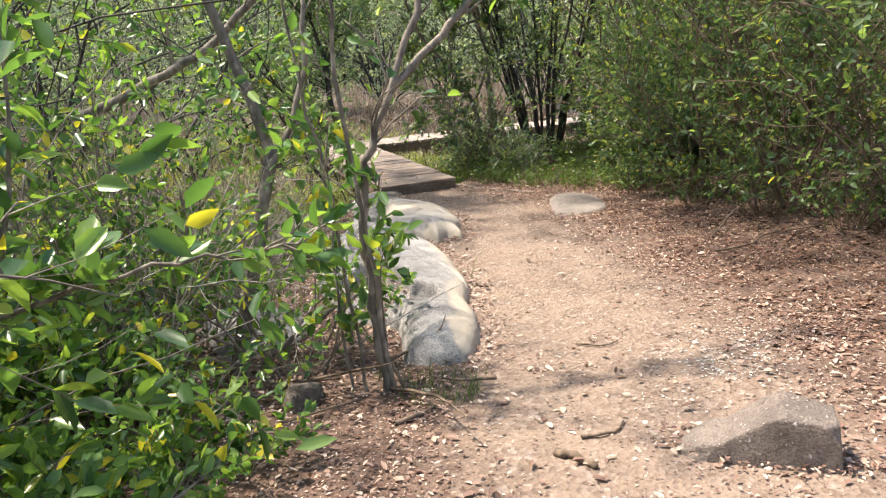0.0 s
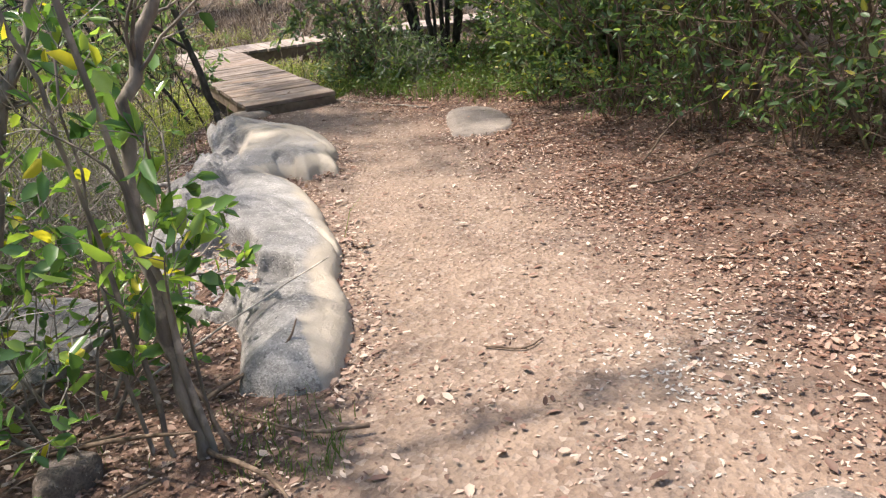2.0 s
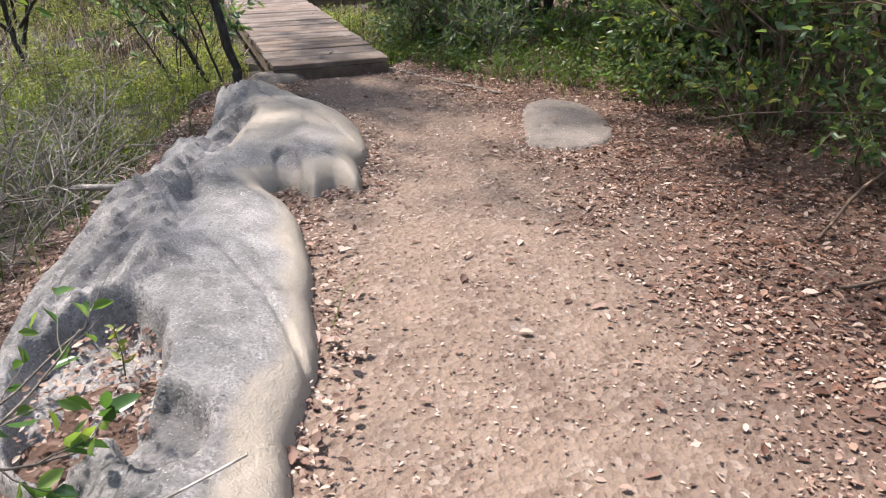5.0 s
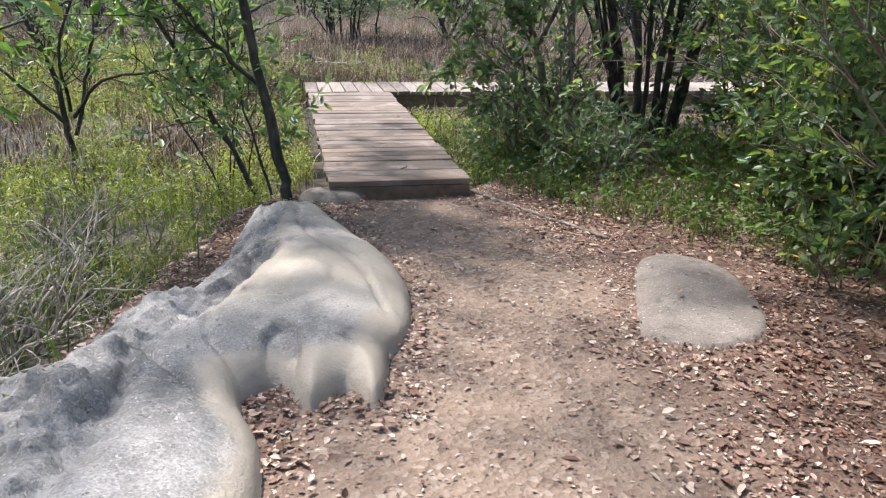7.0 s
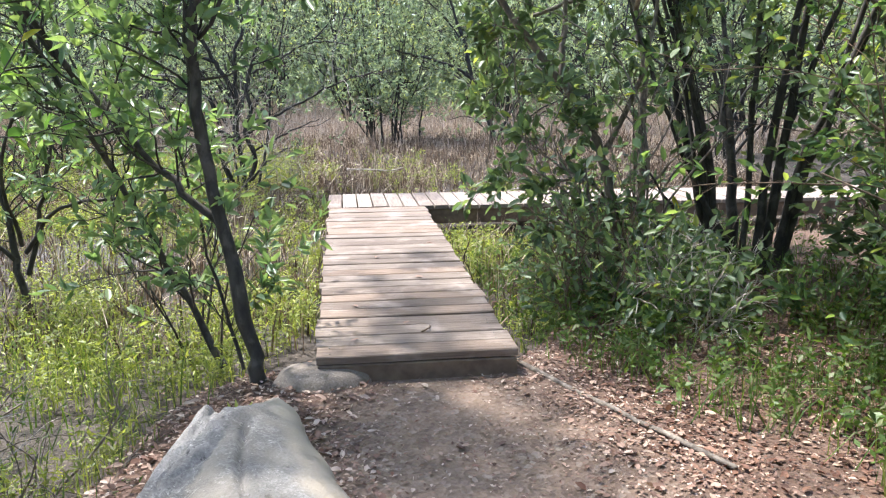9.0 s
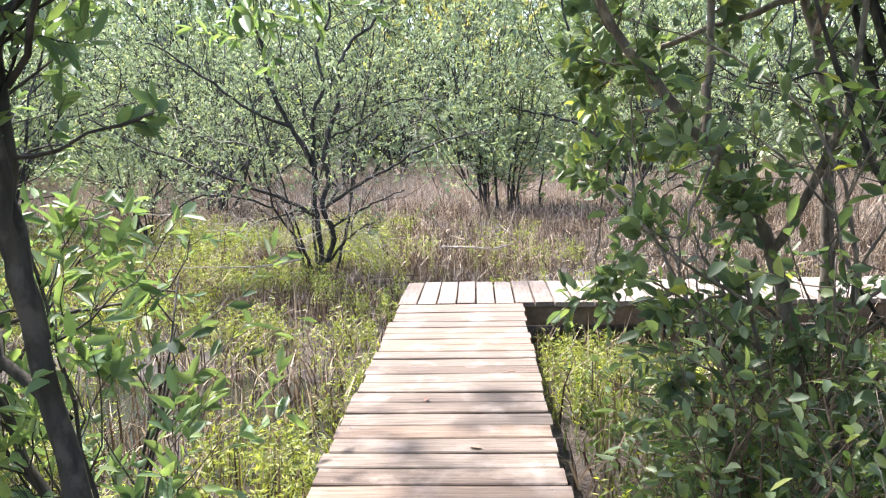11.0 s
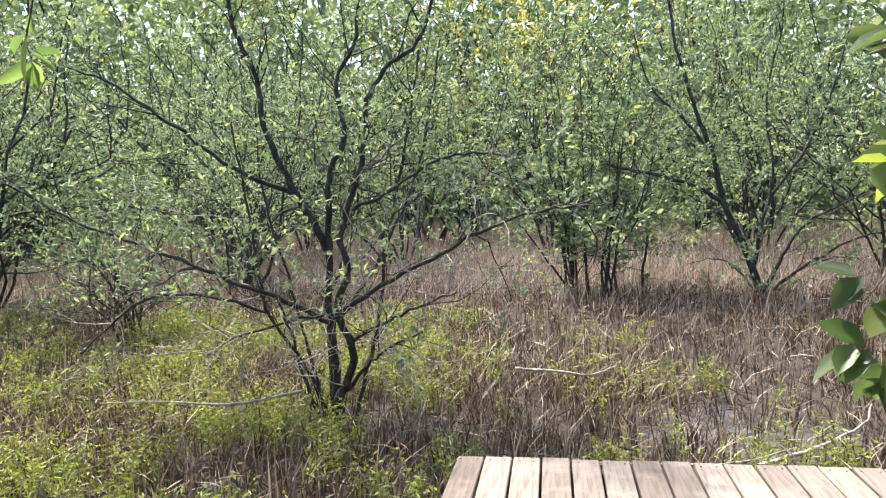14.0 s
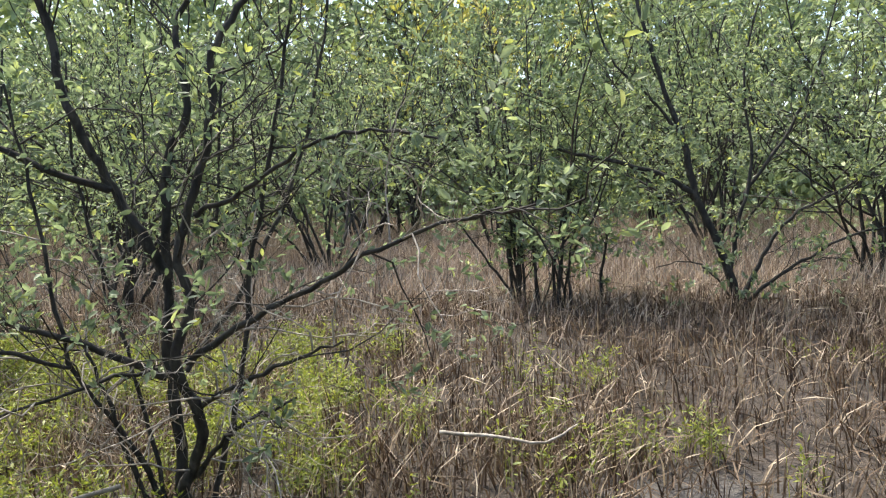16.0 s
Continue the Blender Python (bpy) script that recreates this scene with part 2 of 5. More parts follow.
def unit(a):
    return a / np.maximum(np.linalg.norm(a, axis=-1, keepdims=True), 1e-9)


def smooth_line(pts, per=4):
    """A curve through a few points (Catmull-Rom)."""
    p = np.asarray(pts, float)
    q = np.vstack([2 * p[0] - p[1], p, 2 * p[-1] - p[-2]])
    out = []
    for i in range(1, len(q) - 2):
        for s in np.arange(per) / per:
            a, b, c, d = q[i - 1:i + 3]
            out.append(0.5 * (2 * b + (c - a) * s + (2 * a - 5 * b + 4 * c - d) * s * s + (3 * b - a - 3 * c + d) * s ** 3))
    return np.array(out + [p[-1]])


def tube(acc, pts, r0, r1, sides=6, knobs=0.0):
    """A tapered round limb along points."""
    p = np.asarray(pts, float)
    n = len(p)
    tan = unit(np.gradient(p, axis=0))
    ref = np.eye(3)[np.abs(tan).max(0).argmin()]
    a = unit(np.cross(tan, ref))
    b = np.cross(tan, a)
    rad = np.linspace(r0, r1, n) * (1 + knobs * R.uniform(-1, 1, n))
    ang = np.arange(sides) * 2 * np.pi / sides
    ring = p[:, None] + rad[:, None, None] * (np.cos(ang)[None, :, None] * a[:, None] + np.sin(ang)[None, :, None] * b[:, None])
    i, j = np.meshgrid(np.arange(n - 1), np.arange(sides), indexing="ij")
    k = (j + 1) % sides
    acc.add(ring.reshape(-1, 3), np.stack([i * sides + j, i * sides + k, (i + 1) * sides + k, (i + 1) * sides + j], -1).reshape(-1, 4))
    acc.add(p[-1:] + tan[-1:] * r1, np.zeros((0, 3), int))
    tip, last = acc.n - 1, acc.n - 1 - sides
    acc.f.append(np.array([[last + s, last + (s + 1) % sides, tip] for s in range(sides)], np.int32))


def leaves(acc, pos, way, length, width, droop=0.25, fold=0.25, simple=False, facing=0.6):
    """Many leaves at once: a pointed oval folded along its rib, or a plain lozenge when small."""
    n = len(pos)
    if not n:
        return
    pos, way = np.asarray(pos, float), unit(np.asarray(way, float))
    up = unit(np.array([0, 0, 1.0]) * facing + R.normal(size=(n, 3)) * 0.55)
    side = unit(np.cross(way, up))
    nor = np.cross(side, way)
    L = (length * R.uniform(0.65, 1.2, n))[:, None]
    Wd = (width * R.uniform(0.75, 1.15, n))[:, None]
    bend = -nor * L * droop * R.uniform(0.2, 1.3, n)[:, None]
    lift = nor * Wd * fold * R.uniform(0.2, 1.2, n)[:, None]
    tip = pos + way * L + bend
    if simple:
        mid = pos + way * L * 0.5 + bend * 0.3
        v = np.stack([pos, mid + side * Wd * 0.5 + lift, tip, mid - side * Wd * 0.5 + lift], 1)
        acc.add(v, np.arange(n)[:, None] * 4 + np.array([0, 1, 2, 3]))
        return
    m1, m2 = pos + way * L * 0.32 + bend * 0.12, pos + way * L * 0.7 + bend * 0.5
    v = np.stack([pos, m1 + side * Wd * 0.46 + lift, m2 + side * Wd * 0.4 + lift, tip, m2 - side * Wd * 0.4 + lift, m1 - side * Wd * 0.46 + lift], 1)
    base = np.arange(n)[:, None] * 6
    acc.add(v, np.concatenate([base + np.array([0, 1, 2, 3]), base + np.array([0, 3, 4, 5])]))


def blades(acc, pos, height, width, lean=0.35, two=True):
    """Grass blades or stalks standing on points."""
    n = len(pos)
    a = R.uniform(0, 2 * np.pi, n)
    h = (height * R.uniform(0.5, 1.2, n))[:, None]
    d = np.stack([np.cos(a), np.sin(a), np.zeros(n)], 1) * (np.abs(R.normal(0, lean, n)) * h[:, 0])[:, None]
    s = np.stack([-np.sin(a + 0.7), np.cos(a + 0.7), np.zeros(n)], 1) * (width * R.uniform(0.6, 1.3, n))[:, None] * 0.5
    z = np.array([[0, 0, 1.0]])
    if two:
        mid = pos + d * 0.3 + z * h * 0.55
        v = np.stack([pos - s, pos + s, mid + s * 0.8, mid - s * 0.8, pos + d + z * h], 1)
        b = np.arange(n)[:, None] * 5
        acc.add(v, b + np.array([0, 1, 2, 3]))
        acc.f.append((b + np.array([3, 2, 4]) + acc.n - len(v) * 5).astype(np.int32))
    else:
        v = np.stack([pos - s, pos + s, pos + d + z * h], 1)
        acc.add(v, np.arange(n)[:, None] * 3 + np.array([0, 1, 2]))


def turned(d, angle, rng):
    d = unit(np.asarray(d, float))
    q = unit(np.cross(d, rng.normal(size=3)))
    return unit(d * math.cos(angle) + q * math.sin(angle))


def grow(wood, spots, p, d, length, r, level, rng, bend=0.18, up=0.05, kids=4, spread=0.8, sides=5, leafy=10, keep=None, low=0.3, twigs=None):
    """A limb that bends and divides; its last twigs carry the leaf spots."""
    n = 5 if level else 4
    pts, d = [np.array(p, float)], unit(np.asarray(d, float))
    for _ in range(n):
        d = unit(d + rng.normal(size=3) * bend + np.array([0, 0, up]))
        pts.append(pts[-1] + d * length / n)
    pts = np.array(pts)
    if keep is not None and not keep(pts[-1]):
        return
    tube(wood, pts, r, r * (0.45 if level else 0.3), max(3, sides if level else 3), 0.08)
    if level:
        for k in range(kids):
            s = low + (1 - low) * (k + rng.uniform(0.2, 0.9)) / kids
            i = min(int(s * n), n - 1)
            f = s * n - i
            q = pts[i] * (1 - f) + pts[i + 1] * f
            grow(wood if twigs is None else twigs, spots, q, turned(pts[i + 1] - pts[i], spread * rng.uniform(0.6, 1.25), rng), length * rng.uniform(0.42, 0.68), r * 0.5, level - 1, rng, bend, up, kids, spread, sides - 1, leafy, keep, low)
    else:
        for s in rng.uniform(0.15, 1.0, leafy):
            i = min(int(s * n), n - 1)
            f = s * n - i
            q = pts[i] * (1 - f) + pts[i + 1] * f
            spots.append((q, turned(pts[i + 1] - pts[i], rng.uniform(0.4, 1.1), rng)))


def shades_path(p):
    """True for leaves that would keep the sun off the trodden strip: the crowns are open there."""
    q = p[:, :2] - sun_to.xy[:] / np.array(sun_to.z) * p[:, 2:3]
    mid = np.interp(q[:, 1], [-7.5, -6, -5, -4, -3], [-1.2, -0.95, -0.45, -0.05, 0.1])
    half = np.interp(q[:, 1], [-7.2, -6.4, -4.5, -3.2, -2.8], [0.0, 0.33, 0.5, 0.4, 0.0])
    return (np.abs(q[:, 0] - mid) < half) & (p[:, 2] > 1.2)


def crown(name, spots, length, width, material, droop=0.25, simple=False, facing=0.6, keep=None, place=None):
    pos, way = np.array([s[0] for s in spots]), np.array([s[1] for s in spots])
    if keep is not None and len(pos):
        ok = keep(pos)
        pos, way = pos[ok], way[ok]
    if place is not None and len(pos):
        ok = ~shades_path(pos + np.array(place)) | (np.random.default_rng(len(pos)).uniform(0, 1, len(pos)) < 0.12)
        pos, way = pos[ok], way[ok]
    a = Acc()
    leaves(a, pos, way, length, width, droop, simple=simple, facing=facing)
    return a.mesh(name, material)


# ---- ground ----


def value_noise(x, y, seed=0):
    xi, yi = np.floor(x).astype(np.int64), np.floor(y).astype(np.int64)
    fx, fy = x - xi, y - yi
    fx, fy = fx * fx * (3 - 2 * fx), fy * fy * (3 - 2 * fy)

    def h(a, b):
        s = np.sin(a * 127.1 + b * 311.7 + seed * 74.7) * 43758.5453
        return s - np.floor(s)

    return (h(xi, yi) * (1 - fx) + h(xi + 1, yi) * fx) * (1 - fy) + (h(xi, yi + 1) * (1 - fx) + h(xi + 1, yi + 1) * fx) * fy


def fbm(x, y, scale, octaves=4, seed=0):
    out, amp = 0, 0.5
    for o in range(octaves):
        out = out + amp * (value_noise(x * scale * 2 ** o, y * scale * 2 ** o, seed + o) - 0.5)
        amp *= 0.5
    return out


def step(a):
    a = np.clip(a, 0, 1)
    return a * a * (3 - 2 * a)


def land(x, y):
    """1 on the firm ground, 0 in the marsh."""
    left = np.interp(y, [-9, -5.2, -4.4, -3.5, -2.4, -1.4, -0.4, 0.2], [-6, -5, -3.2, -1.75, -1.45, -1.1, -0.75, -0.45])
    far = np.interp(x, [-0.2, 1.0, 1.5, 2.2, 3.0, 5, 9], [0.3, 0.4, 1.0, 2.4, 2.9, 2.8, 2.0])
    return step((x - left) / 0.55 + 0.5 + fbm(x, y, 1.7, 3, 5)) * step((far - y) / 0.7 + 0.5 + fbm(x, y, 1.7, 3, 9))


def bare(x, y):
    """1 on the trodden middle of the path."""
    mid = np.interp(y, [-10, -7, -5, -3, -1.5, 0.2], [-1.3, -0.85, -0.25, 0.3, 0.6, 0.5])
    half = np.interp(y, [-10, -6, -4, -2, 0.2], [0.95, 0.8, 0.8, 0.75, 0.55])
    return step((half - np.abs(x - mid)) / 0.7 + 0.35 + 1.1 * fbm(x, y, 1.3, 4, 3)) * step((0.5 - y) / 0.3)


def mud_sheen(x, y):
    """1 on wet mud between the stalks, its sheen painted as paler grey."""
    a = np.exp(-((x - 1.9) / 1.3) ** 2 - ((y - 6.3) / 0.75) ** 2)
    b = np.exp(-((x + 2.4) / 0.9) ** 2 - ((y - 4.2) / 0.8) ** 2)
    return step(1.6 * np.maximum(a, b) - 0.45 + 2.2 * fbm(x, y, 2.6, 4, 71))


def terrain(x, y):
    firm = np.interp(y, [-30, -9, -7, -6.4, -5.8, -5.2, -5, -3.4, -2.2, -1.2, 0], [0.6, 0.27, 0.15, 0.11, 0.06, 0.015, 0.0, -0.03, -0.07, -0.11, -0.12])
    firm = firm + 0.10 * step((np.abs(x + 0.1) - 1.6) / 3) + 0.035 * fbm(x, y, 1.1, 4, 1)
    wet = np.interp(y, [4.6, 6.3, 8, 11, 20, 40], [-0.38, -0.27, -0.17, 0.0, 0.06, 0.2]) + 0.09 * fbm(x, y, 0.9, 4, 2)
    k = land(x, y)
    return firm * k + wet * (1 - k)


def tz(x, y):
    return float(terrain(np.array([float(x)]), np.array([float(y)]))[0])


def spaced(lo, hi, fine, out):
    inner = np.arange(lo, hi + fine / 2, fine)
    grow_out = np.cumsum(fine * 1.22 ** np.arange(1, 40))
    grow_out = np.append(grow_out[grow_out < out], out)
    return np.concatenate([lo - grow_out[::-1], inner, hi + grow_out])


def grid_faces(nx, ny):
    i, j = np.meshgrid(np.arange(nx - 1), np.arange(ny - 1), indexing="ij")
    return np.stack([i * ny + j, (i + 1) * ny + j, (i + 1) * ny + j + 1, i * ny + j + 1], -1).reshape(-1, 4)


def floats(me, name, values):
    a = me.attributes.new(name, "FLOAT", "POINT")
    a.data.foreach_set("value", np.asarray(values, np.float32))


gx, gy = np.meshgrid(spaced(-5, 5, 0.07, 600), spaced(-9, 8, 0.07, 600), indexing="ij")
acc = Acc()
acc.add(np.stack([gx, gy, terrain(gx, gy)], -1), grid_faces(*gx.shape))
me = acc.mesh("ground", GROUND)
floats(me, "bare", bare(gx, gy).ravel())
floats(me, "marsh", 1 - land(gx, gy).ravel())
floats(me, "mud_sheen", mud_sheen(gx, gy).ravel())
tagged(part("ground", me), "trodden sandy path, leaf-strewn soil and dark marsh mud", "ground", kind="structure")

wx, wy = np.meshgrid(np.linspace(-4.5, 3.0, 30), np.linspace(0.6, 4.4, 30), indexing="ij")
acc = Acc()
acc.add(np.stack([wx, wy, np.full_like(wx, -0.395)], -1), grid_faces(*wx.shape))
tagged(part("water", acc.mesh("water", WATER)), "shallow still dark marsh water among the stalks", "water", kind="structure")

# ---- rocks ----


def outline_distance(x, y, poly):
    """Signed distance to a closed outline: positive inside."""
    p = np.asarray(poly, float)
    best, inside = np.full(x.shape, 1e9), np.zeros(x.shape, bool)
    for a, b in zip(p, np.roll(p, -1, 0)):
        e = b - a
        s = np.clip(((x - a[0]) * e[0] + (y - a[1]) * e[1]) / (e @ e), 0, 1)
        best = np.minimum(best, np.hypot(x - a[0] - s * e[0], y - a[1] - s * e[1]))
        inside ^= ((a[1] > y) != (b[1] > y)) & (x < e[0] * (y - a[1]) / (e[1] if e[1] else 1e-9) + a[0])
    return np.where(inside, best, -best)


def rock_sheet(poly, high, edge, res, relief, dents=(), cracks=(), tilt=(0, 0), soiled=1.1, material=None):
    """A bedrock hump: rises from the soil along its outline and goes down into it."""
    p = smooth_line(np.vstack([poly, poly[:1]]), 3)[:-1]
    lo, hi = p.min(0) - 0.12, p.max(0) + 0.12
    x, y = np.meshgrid(np.arange(lo[0], hi[0], res), np.arange(lo[1], hi[1], res), indexing="ij")
    wob = 0.07 * fbm(x, y, 2.6, 3, 21)
    d = outline_distance(x + wob, y + wob, p)
    base = np.interp(y, [-9, -6.1, -5, -3.4, -2.2, -1.2, 0], [0.1, 0.04, 0.0, -0.03, -0.07, -0.11, -0.12])
    round_off = 1 - np.clip(1 - d / (2.2 * edge), 0, 1) ** 2
    rise = np.where(d > 0, high * np.sqrt(np.maximum(round_off, 0)), 1.6 * d)
    top = np.clip(d / edge, 0, 1)
    z = base + rise + top * (0.3 * high * step(d / 0.42) + relief * 0.55 * fbm(x, y, 1.5, 3, 11) + tilt[0] * (x - p[:, 0].mean()) + tilt[1] * (y - p[:, 1].mean()))
    z = z - top * relief * (0.13 * np.abs(fbm(x, y, 4, 5, 17)) + 0.2 * np.abs(fbm(x, y, 11, 4, 19)))
    q = 6 * fbm(x * 1.2 + 0.5 * y, y * 0.7 - 0.4 * x, 1.7, 4, 77)
    z = z + top * relief * 0.09 * (np.floor(q) + step((q - np.floor(q) - 0.88) / 0.12)) * step(d / 0.16)
    # broken, layered side away from the path
    flank = step((np.interp(y, [-6, -4.4, -3, -1.5, 0], [-1.15, -1.05, -0.68, -0.28, -0.2]) + 0.3 * fbm(x, y, 1.6, 3, 57) - x) / 0.2) * step(d / 0.06)
    u, v = x * 0.93 - y * 0.36, x * 0.36 + y * 0.93
    k = 13 * fbm(u * 2.6, v * 0.7, 2.0, 5, 53)
    plates = (np.floor(k) + step((k - np.floor(k) - 0.84) / 0.16)) / 13
    z = z + flank * relief * high / 0.145 * (3.8 * plates - 0.6 * np.abs(fbm(x, y, 5, 4, 61)))
    for cx, cy, rx, ry, deep in dents:
        q = np.clip(1 - ((x - cx) / rx) ** 2 - ((y - cy) / ry) ** 2 + 0.9 * fbm(x, y, 6, 3, 31), 0, 1)
        z = z - deep * step(q * 2.6)
    for line in cracks:
        c = smooth_line(line, 5)
        gap = np.full(x.shape, 1e9)
        for a, b in zip(c[:-1], c[1:]):
            e = b - a
            s = np.clip(((x - a[0]) * e[0] + (y - a[1]) * e[1]) / (e @ e + 1e-9), 0, 1)
            gap = np.minimum(gap, np.hypot(x - a[0] - s * e[0] + wob * 0.3, y - a[1] - s * e[1]))
        z = z - 0.026 * np.exp(-(gap / 0.011) ** 2)
    faces = grid_faces(*x.shape)
    ok = d.ravel()[faces].max(1) > -0.11
    a = Acc()
    a.add(np.stack([x, y, z], -1), faces[ok])
    m = a.mesh("rock", material or ROCK)
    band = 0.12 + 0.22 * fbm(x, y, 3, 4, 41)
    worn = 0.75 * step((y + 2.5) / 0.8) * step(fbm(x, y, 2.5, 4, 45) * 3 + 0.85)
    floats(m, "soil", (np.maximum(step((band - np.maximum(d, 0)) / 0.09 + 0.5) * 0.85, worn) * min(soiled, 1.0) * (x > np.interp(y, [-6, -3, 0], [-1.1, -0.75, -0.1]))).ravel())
    return m


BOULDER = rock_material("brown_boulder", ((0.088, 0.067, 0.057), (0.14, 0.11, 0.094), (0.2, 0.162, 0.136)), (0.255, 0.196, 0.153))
OUTCROP = np.array([(-1.27, -5.12), (-1.0, -5.28), (-0.83, -5.05), (-0.72, -4.8), (-0.66, -4.45), (-0.5, -4.05), (-0.44, -3.7), (-0.38, -3.3), (-0.36, -2.85), (-0.42, -2.55), (-0.3, -2.46),
                    (-0.2, -2.62), (-0.1, -2.53), (0.01, -2.65), (0.06, -2.33), (0.15, -2.17), (0.23, -1.8), (0.2, -1.25), (0.02, -0.7), (-0.12, -0.3), (-0.3, -0.42), (-0.45, -0.32),
                    (-0.52, -0.8), (-0.66, -1.5), (-0.88, -1.95), (-1.12, -2.55), (-1.34, -3.2), (-1.4, -3.9), (-1.3, -4.35), (-1.16, -4.6)])
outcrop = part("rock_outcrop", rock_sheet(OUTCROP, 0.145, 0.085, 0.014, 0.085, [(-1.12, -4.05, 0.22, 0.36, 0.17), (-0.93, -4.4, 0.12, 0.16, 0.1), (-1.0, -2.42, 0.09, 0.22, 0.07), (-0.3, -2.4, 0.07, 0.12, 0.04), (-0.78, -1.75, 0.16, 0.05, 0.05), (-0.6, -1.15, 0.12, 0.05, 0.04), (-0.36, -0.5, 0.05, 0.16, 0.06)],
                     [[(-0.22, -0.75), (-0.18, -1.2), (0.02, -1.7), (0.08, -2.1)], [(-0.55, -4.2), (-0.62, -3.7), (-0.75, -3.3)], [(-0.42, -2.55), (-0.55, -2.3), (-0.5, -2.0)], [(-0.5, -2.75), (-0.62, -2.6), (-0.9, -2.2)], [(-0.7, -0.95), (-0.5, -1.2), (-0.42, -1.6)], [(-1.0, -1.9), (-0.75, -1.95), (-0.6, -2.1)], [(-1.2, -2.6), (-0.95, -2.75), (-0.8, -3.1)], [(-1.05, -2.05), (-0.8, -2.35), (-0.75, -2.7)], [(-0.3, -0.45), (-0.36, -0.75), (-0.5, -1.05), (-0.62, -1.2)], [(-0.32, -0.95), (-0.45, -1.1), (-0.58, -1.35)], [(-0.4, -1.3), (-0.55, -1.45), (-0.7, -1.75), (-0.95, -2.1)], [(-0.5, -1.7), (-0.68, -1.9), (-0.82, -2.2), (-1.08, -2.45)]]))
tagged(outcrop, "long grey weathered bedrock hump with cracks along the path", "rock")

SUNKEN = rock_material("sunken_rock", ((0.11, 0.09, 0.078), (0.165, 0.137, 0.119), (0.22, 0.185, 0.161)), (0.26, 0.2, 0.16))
FLAT = np.array([(1.06, -2.28), (1.25, -2.42), (1.5, -2.38), (1.68, -2.15), (1.82, -1.62), (1.7, -1.38), (1.48, -1.38), (1.22, -1.85)])
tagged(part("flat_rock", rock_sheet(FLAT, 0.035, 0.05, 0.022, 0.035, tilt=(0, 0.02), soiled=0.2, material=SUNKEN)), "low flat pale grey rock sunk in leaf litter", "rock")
SILL = np.array([(-0.22, -0.02), (0.0, -0.12), (0.22, -0.02), (0.27, 0.12), (0.1, 0.2), (-0.15, 0.16)])
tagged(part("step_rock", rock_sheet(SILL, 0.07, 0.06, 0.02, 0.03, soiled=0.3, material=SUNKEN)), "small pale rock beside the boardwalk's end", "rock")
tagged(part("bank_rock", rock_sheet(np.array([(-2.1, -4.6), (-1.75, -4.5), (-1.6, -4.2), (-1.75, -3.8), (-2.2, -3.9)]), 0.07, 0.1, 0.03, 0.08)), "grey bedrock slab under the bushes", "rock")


def boulder(name, place, size, label, seed, cuts=(), crest=None):
    """A loose stone: a rounded block with broken faces."""
    bm = bmesh.new()
    bmesh.ops.create_icosphere(bm, subdivisions=5, radius=1)
    for v in bm.verts:
        c = v.co.copy()
        q = Vector([math.copysign(abs(a) ** 0.62, a) for a in c])
        q *= 1 + 0.16 * noise.noise(c * 1.3 + Vector((seed, 0, 0))) + 0.05 * noise.noise(c * 4 + Vector((seed, 3, 0))) + 0.02 * noise.noise(c * 11)
        for nx, ny, nz, off in cuts:
            k = Vector((nx, ny, nz)).normalized()
            over = q.dot(k) - off
            if over > 0:
                q -= k * over * 0.9
        if crest and q.z > -0.2:
            q.z = -0.2 + (q.z + 0.2) * float(np.interp(q.x, *crest))
        v.co = Vector((q.x * size[0], q.y * size[1], q.z * size[2]))
    me = bpy.data.meshes.new(name)
    bm.to_mesh(me)
    bm.free()
    for f in me.polygons:
        f.use_smooth = True
    me.materials.append(BOULDER)
    ob = part(name, me)
    ob.matrix_world = pose(*place)
    return tagged(ob, label, "rock")


boulder("boulder", (-0.475, -6.69, 0.09, 0, 0, -46), (0.29, 0.12, 0.285), "angular brown boulder with a low tail on the sandy path", 2.0, [(0.05, -0.1, 1, 0.8), (1, 0.1, 0.05, 0.85), (0.15, -1, 0.25, 0.82)], ((-1, -0.7, -0.35, 0.0, 0.25, 1), (0.33, 0.44, 0.56, 0.84, 1.0, 1.0)))
boulder("small_stone", (-1.8, -5.35, 0.04, 0, 20, 40), (0.1, 0.06, 0.08), "small grey stone at the foot of the bushes", 5.0)

# ---- boardwalk ----
PITCH, THICK = 0.147, 0.036


def board_mesh(length, width, thick, material, along, seed):
    """One board with eased edges and slightly uneven sawn ends."""
    rng = np.random.default_rng(seed)
    e = 0.005
    prof = np.array([(-width / 2, -thick), (width / 2, -thick), (width / 2, -e), (width / 2 - e, 0), (-width / 2 + e, 0), (-width / 2, -e)])
    xs = np.array([-0.5, -0.2, 0.15, 0.5]) * length + np.array([rng.uniform(-0.008, 0.008), 0, 0, rng.uniform(-0.008, 0.008)])
    sway = rng.uniform(-0.002, 0.002, 4)
    rings = np.array([[(x, py + sw, pz + 0.6 * sw) for py, pz in prof] for x, sw in zip(xs, sway)])
    if along == 1:
        rings = np.stack([-rings[..., 1], rings[..., 0], rings[..., 2]], -1)
    a = Acc()
    i, j = np.meshgrid(np.arange(3), np.arange(6), indexing="ij")
    k = (j + 1) % 6
    a.add(rings.reshape(-1, 3), np.stack([i * 6 + j, i * 6 + k, (i + 1) * 6 + k, (i + 1) * 6 + j], -1).reshape(-1, 4))
    a.f.append(np.array([[5, 4, 3, 2, 1, 0]], np.int32))
    a.f.append(np.array([[18, 19, 20, 21, 22, 23]], np.int32))
    return a.mesh("board", material, False)


